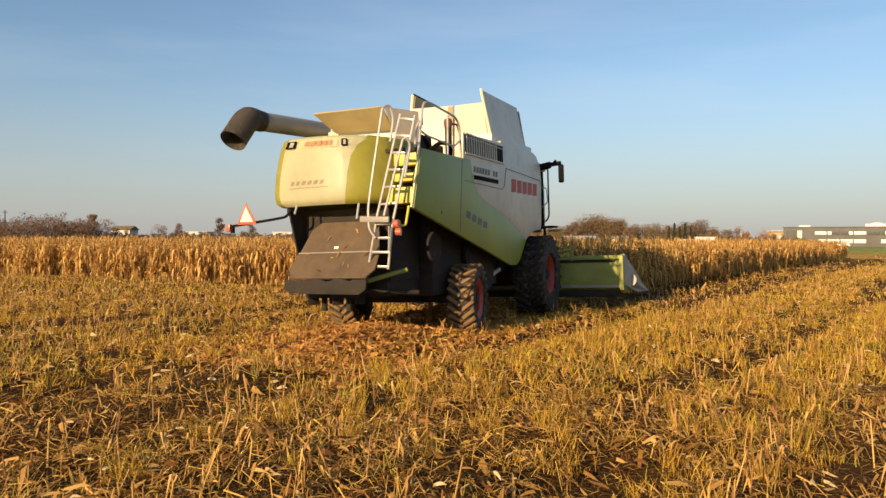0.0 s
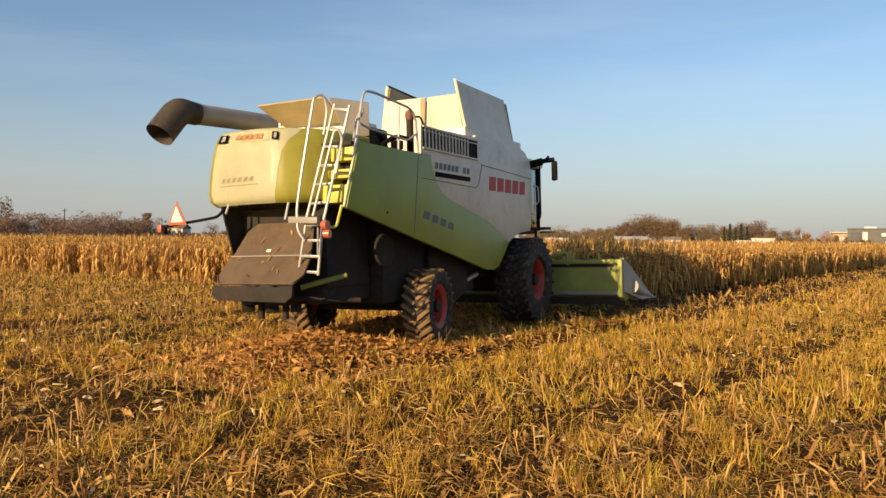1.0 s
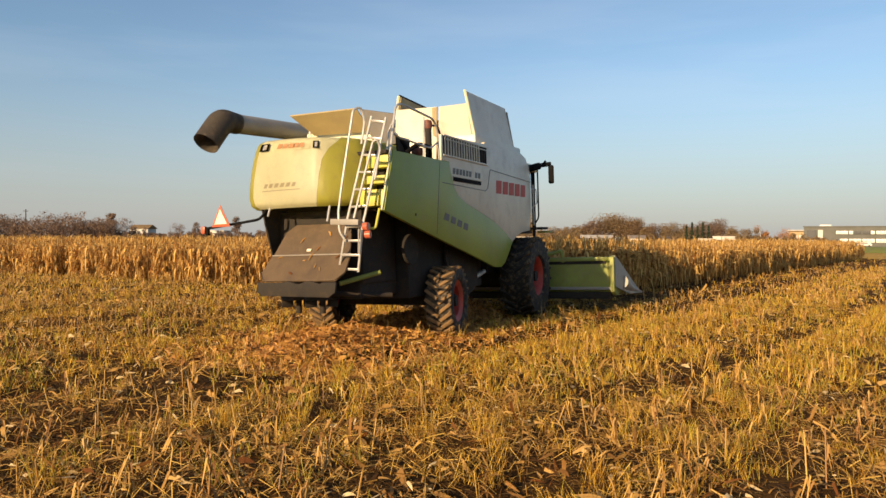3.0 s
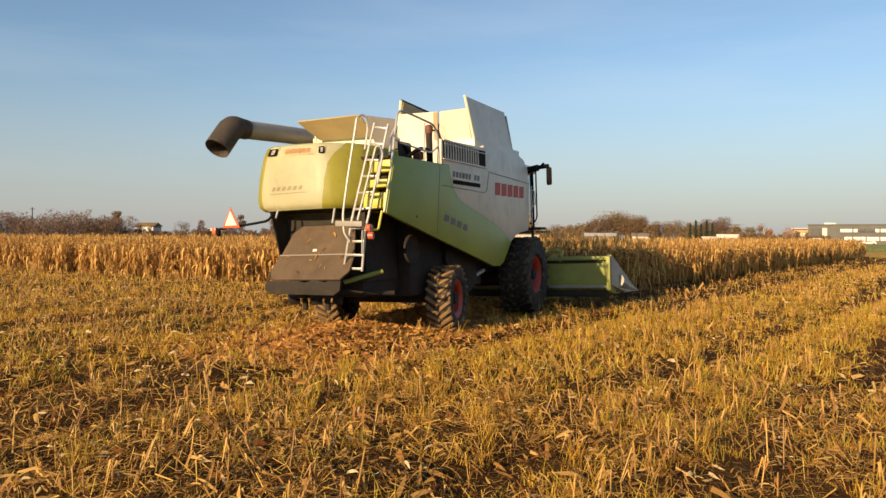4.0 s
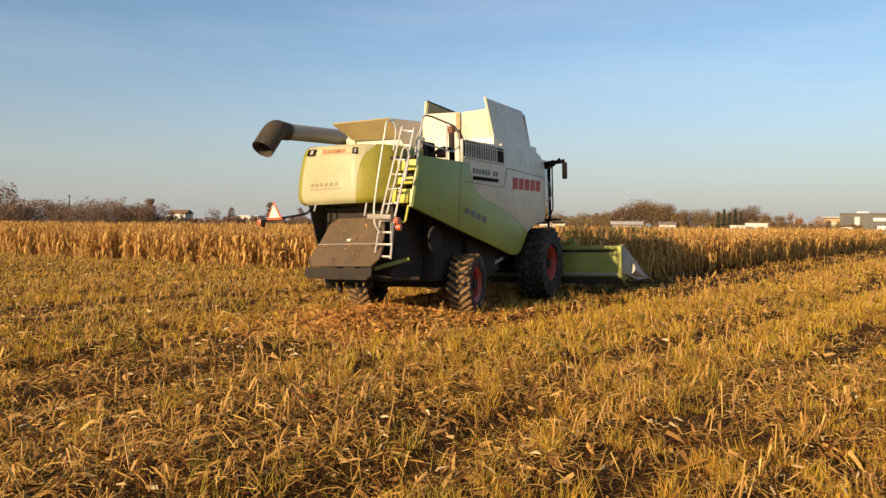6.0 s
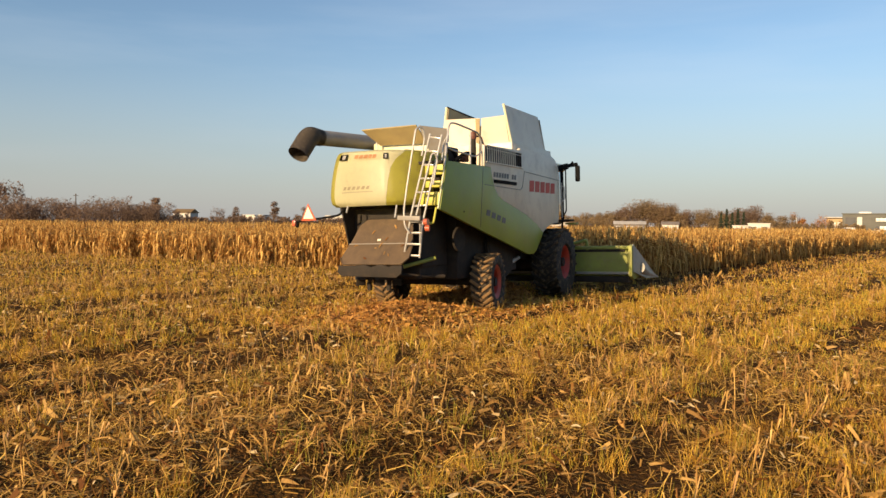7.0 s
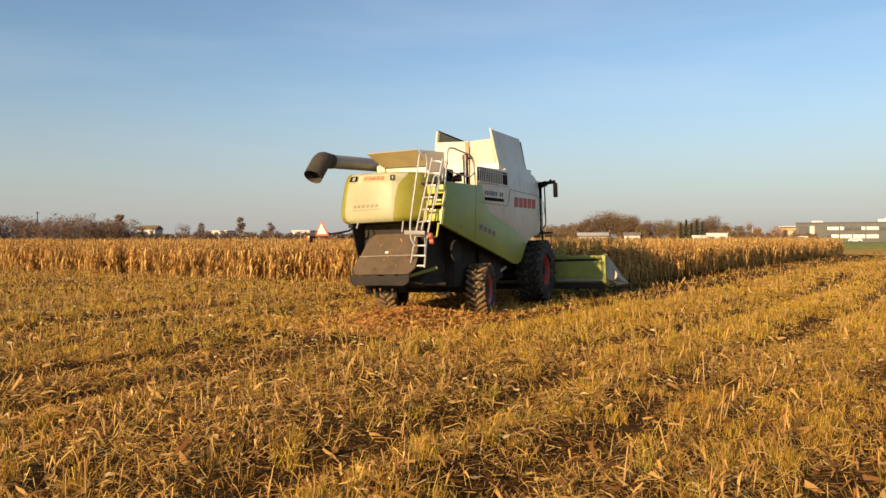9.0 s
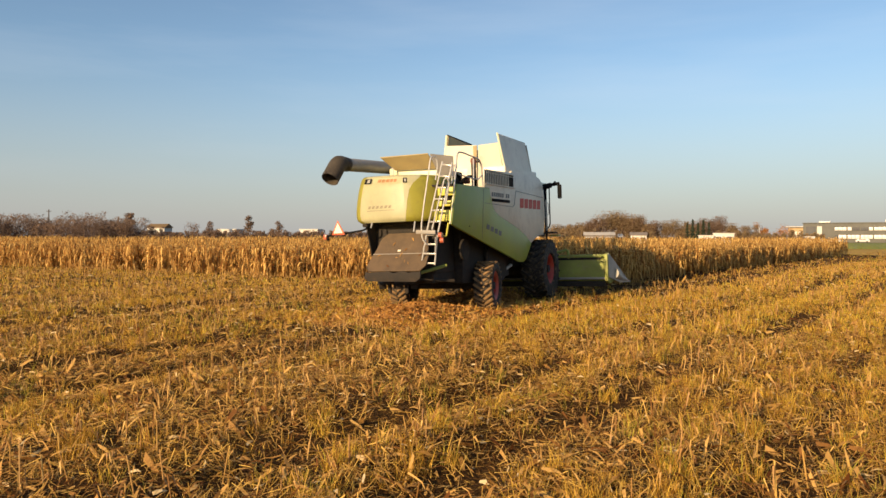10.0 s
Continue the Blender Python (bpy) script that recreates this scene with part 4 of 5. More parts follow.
# unloading spout
sp = part("unloading_spout", tube(rounded([(-0.95, 1.2, 3.80), (-1.12, -0.6, 3.765), (-1.31, -2.34, 3.725)], 0.3), 0.160, 20), M_GREY, combine, "grey unloading spout folded back")
elbow_line = rounded([(-1.305, -2.30, 3.725), (-1.335, -2.62, 3.745), (-1.375, -2.96, 3.33)], 0.26, 8)
bm = tube(elbow_line, [0.172 + 0.038 * min(1, i / 5) for i in range(len(elbow_line))], 22, cap=False)
bmesh.ops.solidify(bm, geom=bm.faces[:], thickness=0.014)
part("elbow", bm, M_SPOUT, sp, "dark rubber spout elbow, open mouth")

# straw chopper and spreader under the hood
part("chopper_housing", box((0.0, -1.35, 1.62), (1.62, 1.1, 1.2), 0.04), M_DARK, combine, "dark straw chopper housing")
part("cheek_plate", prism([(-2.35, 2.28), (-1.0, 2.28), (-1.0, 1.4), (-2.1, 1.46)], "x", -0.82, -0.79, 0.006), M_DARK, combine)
part("spreader_plate", slab([(-0.38, -1.99, 1.99), (0.62, -1.99, 1.99), (0.74, -2.07, 1.87), (0.84, -2.30, 1.50), (-0.62, -2.30, 1.50), (-0.52, -2.07, 1.87)], 0.03), M_BROWN, combine, "chaff-covered sloping spreader plate")
part("spreader_plate", slab([(-0.64, -2.31, 1.49), (0.86, -2.31, 1.49), (0.88, -2.53, 1.22), (0.76, -2.63, 1.10), (-0.60, -2.63, 1.10), (-0.70, -2.53, 1.22)], 0.03), M_BROWN, combine, "chaff-covered sloping spreader plate")
part("plate_rib", tube(rounded([(-0.70, -2.555, 1.25), (-0.60, -2.655, 1.13), (0.76, -2.655, 1.13), (0.88, -2.555, 1.25)], 0.08), 0.010, 6), M_BROWN, combine)
part("plate_edge", tube([(-0.63, -2.335, 1.515), (0.86, -2.335, 1.515)], 0.011, 6), M_GREY, combine)
LIP_X = 0.09
lip_pts = [(-0.74, 1.11)] + [(-0.70 + 1.42 * i / 24, 1.10 + 0.022 * math.sin(i * 0.9) * (8 < i < 20)) for i in range(25)] + [(0.70, 0.95), (0.58, 0.87), (-0.68, 0.89), (-0.78, 0.97)]
part("spreader_lip", prism([(x + LIP_X, z) for x, z in lip_pts], "y", -2.70, -2.655, 0.008), M_DARK, combine, "worn dark rubber lip")
part("clip", box((0.06, -2.295, 1.59), (0.08, 0.012, 0.045), 0.004, Matrix.Rotation(-0.55, 4, "X")), M_RETRO, combine, "small pale sticker")
part("link_bar", tube([(0.55, -2.2, 1.05), (1.0, -1.7, 1.2)], 0.04, 8), M_HEADER, combine, "dusty green link bar")
part("tow_bar", tube([(0.15, -2.3, 0.9), (1.1, -1.5, 0.82)], 0.04, 8), M_DARK, combine)
for x in (-0.42, 0.05):
    disc = part("spreader_disc", tube([(x, -1.95, 0.84), (x, -1.95, 0.78)], 0.3, 20), M_DARK, combine, "dark spreader disc")
    part("shaft", tube([(x, -1.95, 1.1), (x, -1.95, 0.55)], 0.05, 10), M_DARK, disc)
    for k in range(3):
        part("vane", box((x + 0.2 * math.cos(k * 2.09), -1.95 + 0.2 * math.sin(k * 2.09), 0.72), (0.2, 0.02, 0.12), 0.005, Matrix.Rotation(k * 2.09, 4, "Z")), M_DARK, disc)

# loose husks caught on the spreader plates
def plate_husks():
    rng = np.random.default_rng(3)
    n = 11
    s, x = rng.random(n), rng.uniform(-0.45, 0.7, n)
    low = rng.random(n) < 0.6
    y = np.where(low, -2.34 - 0.31 * s, -2.10 - 0.22 * s)
    z = np.where(low, 1.51 - 0.38 * s, 1.89 - 0.36 * s) + 0.012
    m = turns(rng, n, rng.uniform(0.04, 0.11, n), 0.1)
    m[:, 2, :] += m[:, 1, :] * 1.2
    v, f = scattered([strip([(0, -0.5, 0), (0.05, 0, 0.08), (0, 0.5, 0)], (0.12, 0.26, 0.08))], np.zeros(n, int), m, np.stack([x, y, z], 1))
    ob = numpy_mesh("husk_litter", v, f, M_LITTER)
    ob.parent = combine
    tagged(ob, "torn husk litter on the spreader plate", kind="stuff")


plate_husks()

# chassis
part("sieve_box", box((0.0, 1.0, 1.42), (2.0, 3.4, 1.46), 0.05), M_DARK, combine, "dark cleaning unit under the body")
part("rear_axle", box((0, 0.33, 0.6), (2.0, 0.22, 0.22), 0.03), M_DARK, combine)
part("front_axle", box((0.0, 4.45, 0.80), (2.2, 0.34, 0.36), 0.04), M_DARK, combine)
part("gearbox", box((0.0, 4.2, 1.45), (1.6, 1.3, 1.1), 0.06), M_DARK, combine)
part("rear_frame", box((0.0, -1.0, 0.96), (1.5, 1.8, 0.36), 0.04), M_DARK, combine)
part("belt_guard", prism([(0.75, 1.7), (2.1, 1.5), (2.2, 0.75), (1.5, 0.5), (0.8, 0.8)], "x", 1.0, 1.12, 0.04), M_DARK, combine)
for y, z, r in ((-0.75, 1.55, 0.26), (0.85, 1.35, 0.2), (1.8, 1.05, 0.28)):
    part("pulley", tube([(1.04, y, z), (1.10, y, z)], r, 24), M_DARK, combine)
part("hydraulic_ram", tube([(1.05, 1.3, 0.75), (1.05, 2.7, 1.0)], 0.05, 10), M_STEEL, combine)


def tyre_mesh(radius, width, rim, lugs):
    h = width / 2
    bm = lathe([(rim, -h * 0.72), (rim + 0.06, -h * 0.95), (radius * 0.80, -h), (radius * 0.93, -h * 0.93), (radius * 0.955, -h * 0.5), (radius * 0.96, 0),
                (radius * 0.955, h * 0.5), (radius * 0.93, h * 0.93), (radius * 0.80, h), (rim + 0.06, h * 0.95), (rim, h * 0.72)], 48)
    return bm


def tread_lugs(hub, radius, width, lugs, mat):
    """Chevron lugs, objects of their own on one mesh."""
    first = None
    for k in range(lugs):
        for s in (-1, 1):
            a = 2 * math.pi * (k + (0.5 if s > 0 else 0.0)) / lugs
            m = Matrix.Rotation(a, 4, "X") @ Matrix.Translation((s * width * 0.25, 0, radius * 0.965)) @ Matrix.Rotation(s * 0.62, 4, "Z")
            if first is None:
                first = part("lug", box((0, 0, 0), (width * 0.56, 0.06, radius * 0.09), 0.008), mat, hub)
                ob = first
            else:
                ob = new("lug", first.data)
                ob.parent = hub
            ob.matrix_basis = m


def wheel(x, y, z, radius, width, rim, steer, lugs, side):
    hub = part("wheel", tube([(0.02 * side, 0, 0), (width * 0.36 * side, 0, 0)], rim * 0.28, 20), M_DARK, combine, "red-rimmed muddy tractor wheel")
    hub.matrix_basis = pose(x, y, z, 0, 0, -steer)
    part("tyre", tyre_mesh(radius, width, rim, lugs), M_RUBBER, hub, "muddy lugged tyre")
    tread_lugs(hub, radius, width, lugs, M_MUD if radius < 0.8 else M_RUBBER)
    d = width * 0.10 * side
    part("rim", lathe([(rim * 0.20, d + 0.05 * side), (rim * 0.55, d + 0.02 * side), (rim * 0.72, d), (rim * 0.80, d + 0.10 * side), (rim * 0.98, width * 0.38 * side),
                       (rim * 1.06, width * 0.40 * side), (rim * 1.06, width * 0.34 * side), (rim * 0.86, d - 0.03 * side), (rim * 0.2, d - 0.03 * side)], 32), M_RED, hub, "red steel rim")
    for k in range(8):
        a = k * math.pi / 4
        part("bolt", tube([(d, rim * 0.4 * math.cos(a), rim * 0.4 * math.sin(a)), (d + 0.07 * side, rim * 0.4 * math.cos(a), rim * 0.4 * math.sin(a))], 0.018, 6), M_DARK, hub)


wheel(1.25, 0.33, 0.57, 0.635, 0.50, 0.36, -8.0, 24, 1)
wheel(-1.25, 0.33, 0.63, 0.635, 0.50, 0.36, -8.0, 24, -1)
wheel(1.40, 4.50, 0.80, 0.91, 0.74, 0.44, 0.0, 22, 1)
wheel(-1.40, 4.50, 0.86, 0.91, 0.74, 0.44, 0.0, 22, -1)

# cab, steps, mirror
cab = part("cab", box((0.0, 5.85, 2.7), (2.1, 1.3, 1.7), 0.12), M_GLASS, combine, "dark glazed driver's cab")
part("cab_roof", box((0.0, 5.85, 3.52), (2.3, 1.5, 0.2), 0.08), M_CREAM, cab)
part("cab_floor", box((0.0, 5.75, 1.9), (2.0, 1.3, 0.16), 0.03), M_DARK, cab)
for x in (-1.04, 1.04):
    for y in (5.24, 6.46):
        part("pillar", box((x, y, 2.7), (0.07, 0.07, 1.6), 0.02), M_BLACK, cab)
part("mirror_arm", tube(rounded([(1.2, 5.0, 3.36), (1.45, 5.28, 3.46), (1.78, 5.55, 3.52)], 0.08), 0.055, 8), M_BLACK, combine, "black mirror arm")
part("arm_bracket", box((1.37, 5.25, 3.42), (0.5, 0.1, 0.17), 0.04, Matrix.Rotation(-0.18, 4, "Y")), M_BLACK, combine)
mir = part("mirror", box((1.79, 5.55, 3.26), (0.14, 0.1, 0.46), 0.045), M_BLACK, combine, "black wing mirror")
part("clamp", tube([(1.62, 5.42, 3.5), (1.7, 5.42, 3.59)], 0.03, 8), M_BLACK, combine)
part("grab_rail", tube(rounded([(1.51, 5.32, 3.42), (1.51, 5.32, 2.2), (1.43, 5.32, 2.07), (1.31, 5.32, 2.06)], 0.1), 0.02), M_BLACK, combine, "black grab rail")
part("grab_rail", tube(rounded([(1.39, 5.17, 2.9), (1.49, 5.22, 2.9), (1.51, 5.22, 2.55), (1.39, 5.17, 2.42)], 0.05), 0.014), M_STEEL, combine)
part("grab_rail", tube([(1.44, 5.14, 3.0), (1.44, 5.14, 2.0)], 0.014), M_STEEL, combine)
part("cab_platform", box((1.45, 5.35, 1.93), (0.42, 0.5, 0.06), 0.015), M_DARK, combine, "dark cab platform")
part("platform_step", box((1.62, 5.45, 1.84), (0.3, 0.3, 0.05), 0.012), M_HEADER, combine)
part("step_bracket", tube([(1.42, 5.2, 1.9), (1.42, 5.2, 1.66)], 0.035, 8), M_DARK, combine)

# corn header
HX = 3.08
head = part("corn_header", prism([(6.28, 0.34), (6.28, 1.02), (6.36, 1.08), (6.44, 1.02), (6.42, 0.44), (7.0, 0.24), (7.0, 0.18), (6.36, 0.26)], "x", -HX, HX, 0.01), M_HEADER, combine, "dusty green corn header")
part("top_beam", box((0, 6.30, 1.12), (HX * 2, 0.14, 0.10), 0.02), M_HEADER, head)
part("slot", box((0.0, 6.275, 1.03), (HX * 2 - 0.3, 0.03, 0.075), 0.01), M_DARK, head)
part("lower_rail", box((0, 6.24, 0.38), (HX * 2, 0.10, 0.07), 0.015), M_GREY, head)
part("under_skid", box((0, 6.5, 0.20), (HX * 2 - 0.1, 0.5, 0.18), 0.03), M_DARK, head)
for x in (-HX, HX):
    s = 1 if x > 0 else -1
    part("end_plate", prism([(6.18, 0.30), (6.18, 1.16), (6.40, 1.20), (6.9, 0.78), (7.3, 0.40), (7.3, 0.24), (6.5, 0.18)], "x", x - 0.04, x + 0.06, 0.015), M_HEADER, head, "green header end plate")
    part("end_divider", slab([(x + 0.07 * s, 6.32, 1.20), (x + 0.07 * s, 6.30, 0.42), (x + 0.22 * s, 7.4, 0.16), (x + 0.34 * s, 8.35, 0.12), (x + 0.12 * s, 6.75, 1.0)], 0.03 * s, 0), M_SHEET, head, "scuffed grey divider sheet")
    part("divider_nose", tube([(x + 0.10 * s, 6.9, 0.50), (x + 0.18 * s, 7.6, 0.30), (x + 0.34 * s, 8.5, 0.12)], [0.18, 0.11, 0.02], 12), M_SHEET, head)
    part("rod", tube([(x + 0.1 * s, 6.75, 0.62), (x + 0.1 * s, 6.75, 0.36)], 0.02, 6), M_DARK, head)
for i in range(7):
    x = -2.6 + i * 0.867
    part("snout", tube([(x, 6.5, 0.62), (x, 7.1, 0.46), (x, 8.0, 0.12)], [0.24, 0.17, 0.02], 12), M_HEADER, head, "pointed green row divider")
for x in (0.75, 1.75):
    part("hook_arm", tube(rounded([(x - 0.5, 6.0, 1.22), (x - 0.1, 6.2, 1.30), (x + 0.05, 6.25, 1.36), (x + 0.08, 6.28, 1.05)], 0.08), 0.045, 8), M_HEADER, head)
part("feeder_house", prism([(4.9, 1.1), (4.9, 1.8), (6.35, 1.0), (6.35, 0.35)], "x", -0.75, 0.75, 0.04), M_DARK, combine, "dark feeder house")


# ---- far trees, houses and works buildings ----
def leaf_cloud(rng, n, size, shape, twiggy=False):
    """n small leaf clumps inside a lumpy crown; shape gives a point for random numbers."""
    if twiggy:
        quads, tri = np.array([[-0.3, 0, -0.45], [0.3, 0.1, -0.4], [0.0, 0.15, 0.6]]), np.array([(0, 1, 2)])
    else:
        tri = np.array([(0, 1, 2), (0, 2, 3)])
        quads = np.array([[-0.5, -0.35, 0], [0.5, -0.4, 0.1], [0.45, 0.4, 0], [-0.4, 0.45, -0.1]])
    p = shape(n)
    m = rng.normal(0, 1, (n, 3, 3))
    if twiggy:
        m[:, 2, 2] += 0.5
    m /= np.linalg.norm(m, axis=1, keepdims=True)
    m *= (size * rng.lognormal(0, 0.35, n))[:, None, None]
    return scattered([(quads, tri)], np.zeros(n, int), m, p)


def tree(name, x, y, height, wide, mat, label, seed, kind="round", clumps=420):
    rng = np.random.default_rng(seed)
    root = new(name)
    root.matrix_basis = pose(x, y, 0, 0, 0, rng.uniform(0, 360))
    tagged(root, label, "tree")
    r = height * 0.022
    bm = tube([(0, 0, -0.1), (0.02 * height, 0, height * 0.3), (0, 0.02 * height, height * 0.85)], [r, r * 0.7, r * 0.15], 7)
    if kind == "round":
        for k in range(7):
            a, z = rng.uniform(0, 6.28), height * rng.uniform(0.22, 0.6)
            o = np.array([math.cos(a), math.sin(a)]) * wide * rng.uniform(0.25, 0.45)
            tube([(0.01, 0, z), (o[0] * 0.5, o[1] * 0.5, z + height * 0.12), (o[0], o[1], z + height * rng.uniform(0.15, 0.35))], [r * 0.5, r * 0.3, r * 0.08], 5, bm)
    part("trunk", bm, M_BARK, root)
    if kind == "round":
        lobes = [(rng.normal(0, wide * 0.2, 2), height * rng.uniform(0.35, 0.85), wide * rng.uniform(0.16, 0.3)) for _ in range(9)]
        def shape(n):
            i = rng.integers(0, 9, n)
            d = rng.normal(0, 0.5, (n, 3)).clip(-0.95, 0.95)
            c = np.array([[*lobes[k][0], lobes[k][1]] for k in range(9)])[i]
            return c + d * np.array([lobes[k][2] for k in range(9)])[i][:, None]
    else:
        def shape(n):
            t = rng.random(n) ** 0.7
            a = rng.uniform(0, 6.28, n)
            rr = wide * 0.5 * (1.02 - t) * (0.6 + 0.4 * np.sin(t * 40)) * rng.uniform(0.4, 1.0, n)
            return np.stack([rr * np.cos(a), rr * np.sin(a), height * (0.06 + 0.94 * t)], 1)
    v, f = leaf_cloud(rng, clumps * (7 if mat in (M_TWIG, M_BARE) else 1), height * (0.036 if mat in (M_TWIG, M_BARE) else (0.03 if mat is M_OCHRE else 0.05)), shape, mat in (M_TWIG, M_BARE))
    crown = numpy_mesh("crown", v, f, mat)
    crown.parent = root
    return root


def far_woods(name, label, spans, mat, seed, clumps, size):
    """A belt of bare shrubs and trees: spans of (x, y, x, y, height, count)."""
    rng = np.random.default_rng(seed)
    vs, fs, base = [], [], 0
    for x0, y0, x1, y1, h, count in spans:
        for k in range(count):
            t = (k + rng.uniform(-0.4, 0.4)) / count
            c = np.array([x0 + (x1 - x0) * t + rng.normal(0, 2), y0 + (y1 - y0) * t + rng.normal(0, 4)])
            hh = h * rng.uniform(0.82, 1.12)
            w = hh * rng.uniform(0.5, 0.95)
            lobe = np.concatenate([rng.normal(0, w * 0.55, (6, 2)), rng.uniform(0.6, 1.0, (6, 1)) * hh], 1)
            def shape(n):
                i = rng.integers(0, 6, n)
                z = rng.random(n) ** 0.85
                sp = (1.05 - 0.75 * z) * w * 0.5
                q = rng.normal(0, 0.6, (n, 2)).clip(-1.2, 1.2)
                return np.stack([c[0] + lobe[i, 0] * (0.5 + 0.5 * z) + q[:, 0] * sp, c[1] + lobe[i, 1] + q[:, 1] * sp, z * lobe[i, 2]], 1)
            v, f = leaf_cloud(rng, clumps, size, shape, True)
            vs.append(v)
            fs.append(f + base)
            base += len(v)
    return tagged(numpy_mesh(name, np.concatenate(vs), np.concatenate(fs), mat), label, "trees", kind="stuff")


far_woods("far_woods", "far belt of bare brown shrubs and trees", [(-150, 130, -96, 156, 7.8, 50), (-96, 156, -72, 166, 6.9, 30), (-72, 166, -62, 170, 5.8, 18), (-62, 170, -50, 174, 3.1, 20), (-50, 174, -40, 178, 3.4, 14), (-40, 178, 5, 190, 3.6, 40), (5, 190, 30, 205, 3.6, 18)], M_TWIG, 51, 1400, 0.29)
far_woods("hedge", "low bare hedge along the far field edge", [(34, 240, 62, 236, 5.6, 16), (62, 236, 128, 212, 4.2, 24), (128, 212, 150, 250, 3.2, 8)], M_BARE, 52, 1400, 0.36)
for x, y, h, w, s in ((-67, 176, 8.4, 2.6, 1), (-44.5, 206, 9.0, 2.6, 2), (-55, 204, 6.6, 2.6, 3), (-98, 166, 11.0, 8, 5), (-40, 232, 7.4, 3, 6), (-58, 196, 5.6, 6, 7)):
    tree("bare_tree", x, y, h, w, M_TWIG, "bare grey-brown tree standing above the far hedge", 60 + s, clumps=200)
for x, y, h, w, s in ((44, 247, 6.2, 9, 1), (60, 243, 6.4, 7, 2), (68, 241, 8.8, 10, 3), (74, 240, 9.8, 12, 4), (80, 238, 9.6, 11, 5), (86, 236, 7.6, 9, 6), (97, 231, 7.0, 7, 8), (104, 228, 8.6, 9, 9), (113, 224, 5.6, 6, 10), (92, 233, 7.4, 8, 11), (100, 229.5, 7.2, 8, 12), (109, 226, 6.4, 7, 13), (55, 245, 5.6, 8, 14), (50, 246, 5.0, 8, 15), (63, 242, 7.0, 8, 16), (38, 249, 5.0, 8, 17), (77, 239, 9.0, 10, 18), (83, 237, 8.6, 9, 19)):
    tree("broad_tree", x, y, h, w, M_BARE if s % 3 else M_TWIG, "broad leafless ochre-brown tree behind the corn field", 80 + s, clumps=1150)
for k in range(5):
    tree("conifer", 91.2 + k * 1.5, 219 - k * 0.6, 6.4 + (k % 2) * 0.9, 2.6, M_CONIFER, "dark narrow conifer in a far row", 110 + k, "cone", 520)
for x, y, h, w, s in ((118, 223, 6.6, 4.6, 1), (124, 221, 5.6, 7, 2)):
    tree("autumn_tree", x, y, h, w, M_OCHRE, "small tree with orange autumn leaves", 120 + s, clumps=1900)


def block_house(name, x, y, turn, size, wall, roof, label, storeys=1, bays=4, pitched=False):
    """A plain building with wall, roof and windows set in its front."""
    w, d, h = size
    root = new(name)
    root.matrix_basis = pose(x, y, 0, 0, 0, turn)
    tagged(root, label, "building")
    part("wall", box((0, 0, h / 2), (w, d, h), 0.03), wall, root)
    if pitched:
        part("roof", prism([(-d / 2 - 0.3, h + 0.02), (0, h + d * 0.35), (d / 2 + 0.3, h + 0.02)], "x", -w / 2 - 0.3, w / 2 + 0.3, 0.02), roof, root)
    else:
        part("roof", box((0, 0, h + 0.14), (w + 0.4, d + 0.4, 0.26), 0.03), roof, root)
    for s in range(storeys):
        for b in range(bays):
            cx = -w / 2 + w * (b + 0.5) / bays
            cz = h * (s + 0.55) / storeys
            win = part("window", box((cx, -d / 2 - 0.03, cz), (w / bays * 0.62, 0.12, h / storeys * 0.42), 0.02), M_VAN, root)
            part("pane", box((cx, -d / 2 - 0.08, cz), (w / bays * 0.52, 0.06, h / storeys * 0.34), 0.01), M_DARKPANE, win)
    return root


block_house("farmhouse", -63.5, 187, -22, (5.4, 3.0, 4.0), M_PALE, M_BARE, "white farmhouse with a pitched roof far off", 2, 3, True)
block_house("long_shed", -51, 212, -20, (6.5, 4, 3.7), M_PALE, M_PALE, "pale low shed behind the far hedge", 1, 4)
block_house("long_shed", -30, 236, -20, (6.5, 4, 4.0), M_PALE, M_PALE, "pale low shed behind the far hedge", 1, 4)
block_house("grey_barn", 64, 224, -15, (9.5, 3, 2.4), M_ROOF, M_BARN, "long grey barn behind the corn field", 1, 3, True)
block_house("white_shed", 98.5, 209, -25, (6, 4, 2.9), M_PALE, M_PALE, "small white flat-roofed shed", 1, 2)
block_house("white_shed", 93.5, 210, -25, (4.4, 4, 2.2), M_PALE, M_PALE, "small white flat-roofed shed", 1, 2)
block_house("cottage", 77, 224, -18, (5, 3, 2.4), M_PALE, M_ROOF, "pale cottage among far trees", 1, 2, True)
block_house("cottage", 108, 222, -26, (5, 3, 2.4), M_PALE, M_ROOF, "pale cottage among far trees", 1, 2, True)
block_house("white_shed", 41, 228, -10, (8, 5, 2.5), M_PALE, M_PALE, "small white flat-roofed shed", 1, 2)

# works building: sandy end block, grey two-storey hall with window bands, rooftop plant
works = new("works_building")
works.matrix_basis = pose(154.4, 261.2, -0.6, 0, 0, -34.2)
tagged(works, "long grey two-storey works building with white window bands", "building")
part("wall", box((38, 8, 3.9), (76, 16, 7.8), 0.05), M_FACADE, works)
part("roof_edge", box((38, 8, 7.95), (76.6, 16.6, 0.3), 0.04), M_FACADE, works)
part("end_block", box((-2.7, 8, 3.2), (5.2, 13, 6.4), 0.05), M_SANDY, works, "sandy end block")
for k in range(3):
    part("window", box((-4.5 + k * 1.7, 1.45, 3.6), (1.1, 0.2, 2.4), 0.03), M_DARKPANE if k == 0 else M_PALE, works)
part("end_roof", box((-3.0, 7.6, 6.55), (6.2, 14.6, 0.3), 0.04), M_PALE, works)
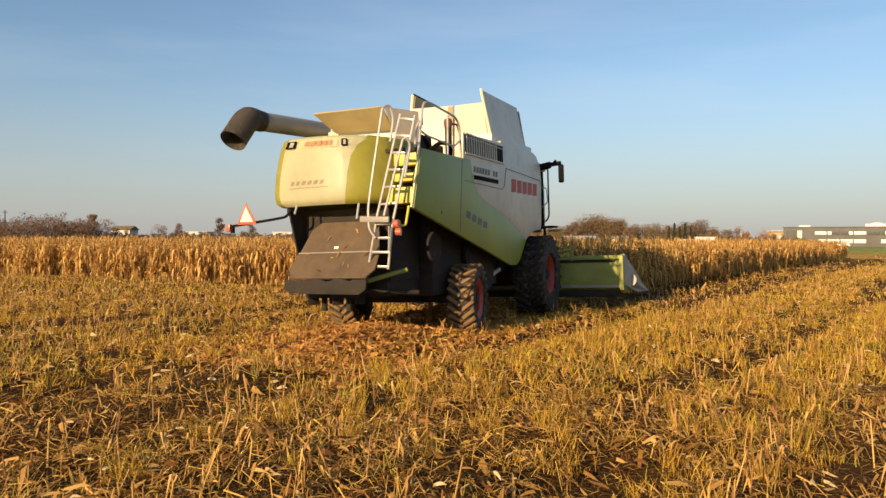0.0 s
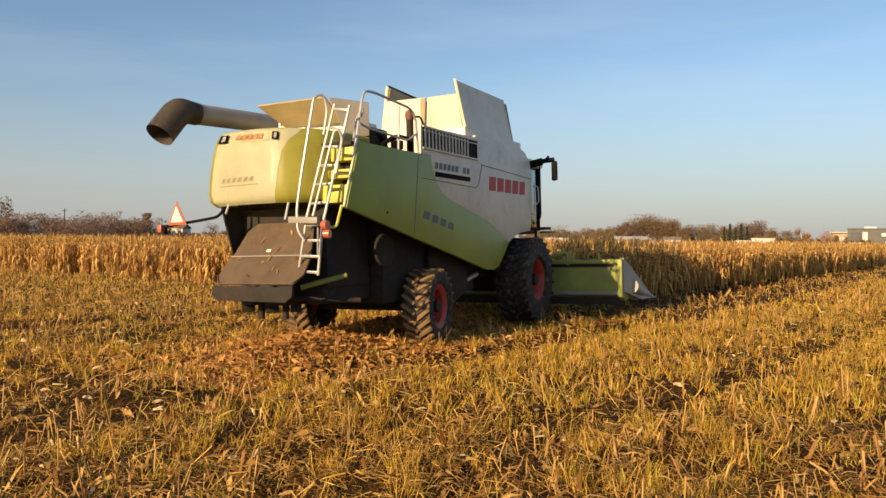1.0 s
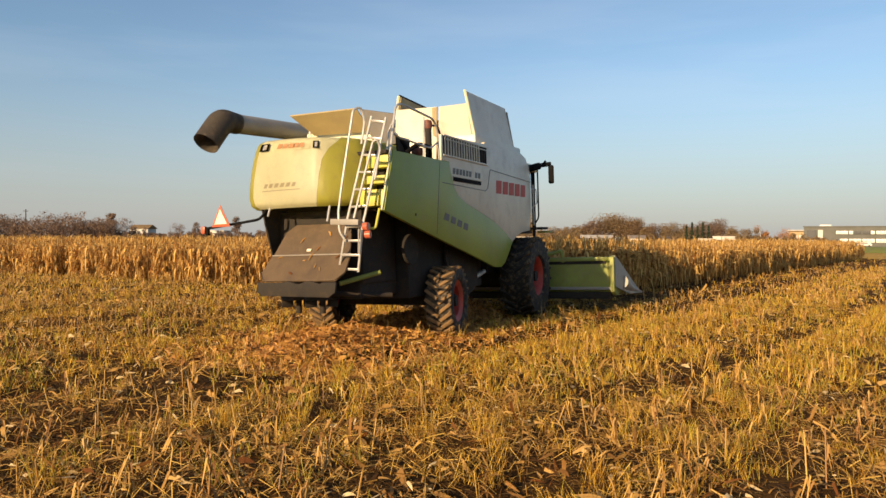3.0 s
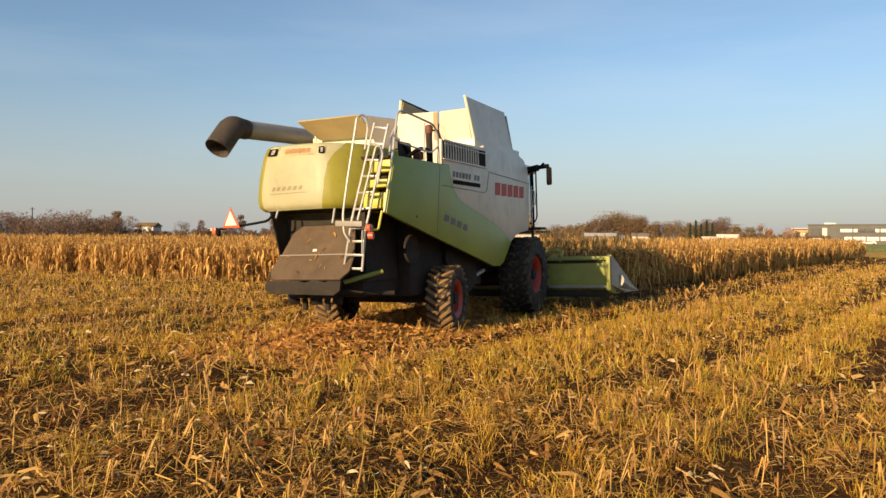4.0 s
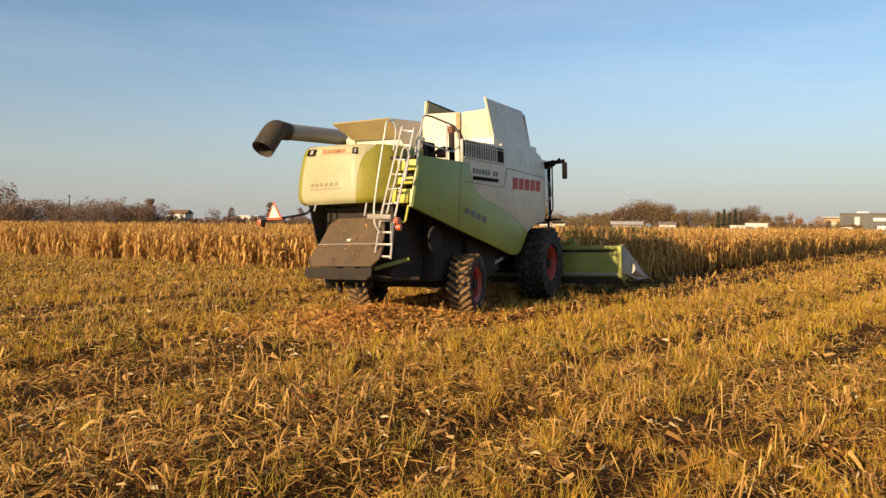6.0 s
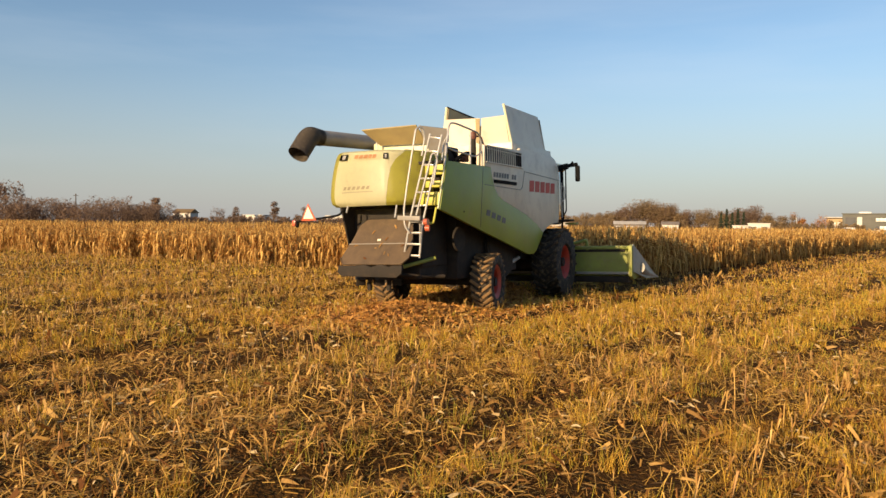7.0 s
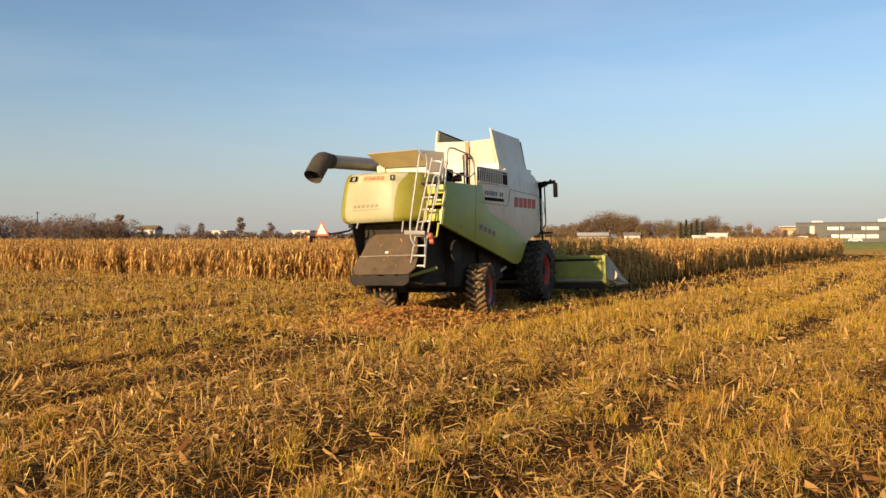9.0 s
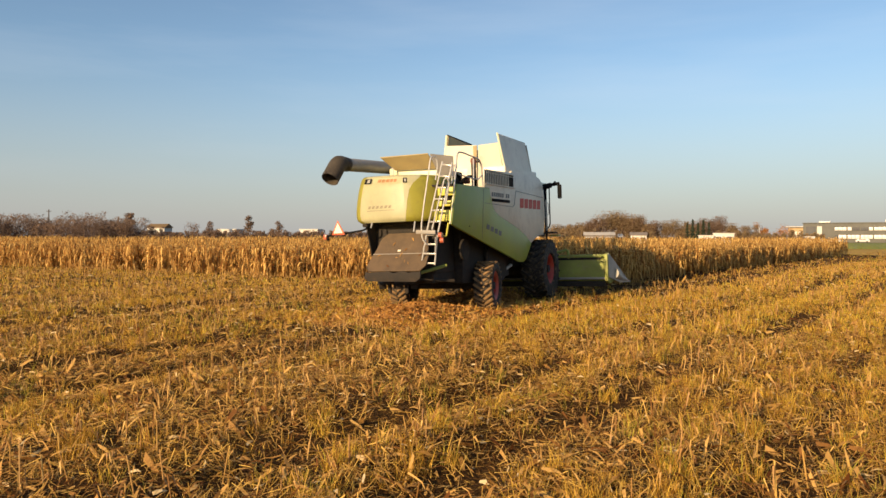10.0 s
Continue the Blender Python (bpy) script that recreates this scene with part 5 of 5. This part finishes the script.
part("entrance_pane", box((2.6, -0.1, 3.5), (3.2, 0.3, 6.2), 0.03), M_DARKPANE, works)
part("entrance_pillar", box((5.6, -0.2, 3.5), (1.6, 0.5, 6.4), 0.03), M_PALE, works)
for row, z, hh in ((0, 2.7, 1.6), (1, 5.7, 1.4)):
    for k in range(14):
        x = 12.6 + k * 4.25
        if row == 0 and k in (4, 9):
            continue
        win = part("window", box((x, -0.06, z), (4.0, 0.24, hh), 0.02), M_FACADE, works)
        for j in range(3):
            part("pane", box((x - 1.3 + j * 1.3, -0.17, z), (1.24, 0.06, hh * 0.86), 0.004), M_PANE if (row == 0 and (k + j) % 7) or (row == 1 and (k * 3 + j) % 8 < 4) else M_DARKPANE, win)
part("rooftop_plant", box((38, 8, 8.6), (22, 7, 1.1), 0.1), M_VAN, works, "white rooftop plant")
part("rooftop_dome", tube([(31, 8, 8.0), (31, 8, 9.6), (31, 8, 9.9), (31, 8, 10.0)], [2.2, 2.2, 1.6, 0.3], 16), M_VAN, works)
part("rooftop_vent", box((7, 8, 8.4), (4, 3, 0.7), 0.1), M_VAN, works)


def parked_vehicle(x, y, turn, van, label):
    root = new("parked_van" if van else "parked_car")
    root.matrix_basis = pose(x, y, 0, 0, 0, turn)
    tagged(root, label, "van" if van else "car", group="vehicles on the far yard")
    h = 2.2 if van else 1.45
    side = [(-2.2, 0.35), (-2.25, 0.9), (-2.0, 1.0), (-1.4, h * 0.97), (1.6 if not van else 2.1, h), (2.2, 0.95), (2.25, 0.35)]
    part("body", prism(side, "y", -0.85, 0.85, 0.08), M_VAN, root)
    part("glass", box((-0.1, 0, h * 0.79), (2.3, 1.74, h * 0.2), 0.03), M_DARKPANE, root)
    for sx in (-1.35, 1.35):
        for sy in (-0.8, 0.8):
            part("wheel", tube([(sx, sy - 0.1, 0.32), (sx, sy + 0.1, 0.32)], 0.32, 14), M_RUBBER, root)


for x, y, t, v in ((118, 214, -20, False), (121.5, 213, -25, False), (127, 212, -30, True), (133, 217, -32, False), (142, 240, -33, False), (147, 241, -35, False), (152, 238, -33, False),
                   (164, 240, -35, False), (178, 230, -34, True), (190, 222, -35, False), (110, 214, -25, False)):
    parked_vehicle(x, y, t, v, "white parked van far off" if v else "pale parked car far off")

# poles
for x, y, h, name in ((-79.8, 162.0, 7.8, "power_pole"), (114.5, 217, 5.2, "leaning_pole")):
    root = new(name)
    root.matrix_basis = pose(x, y, 0, 0, 0 if h > 6 else -10, 20)
    tagged(root, "thin weathered pole above the far hedge", "pole")
    part("mast", tube([(0, 0, -0.1), (0, 0, h)], [0.16, 0.10], 8), M_BARK if h > 6 else M_VAN, root)
    part("cross_arm", tube([(-0.5, 0, h - 0.4), (0.5, 0, h - 0.4)], 0.06, 6), M_BARK, root)
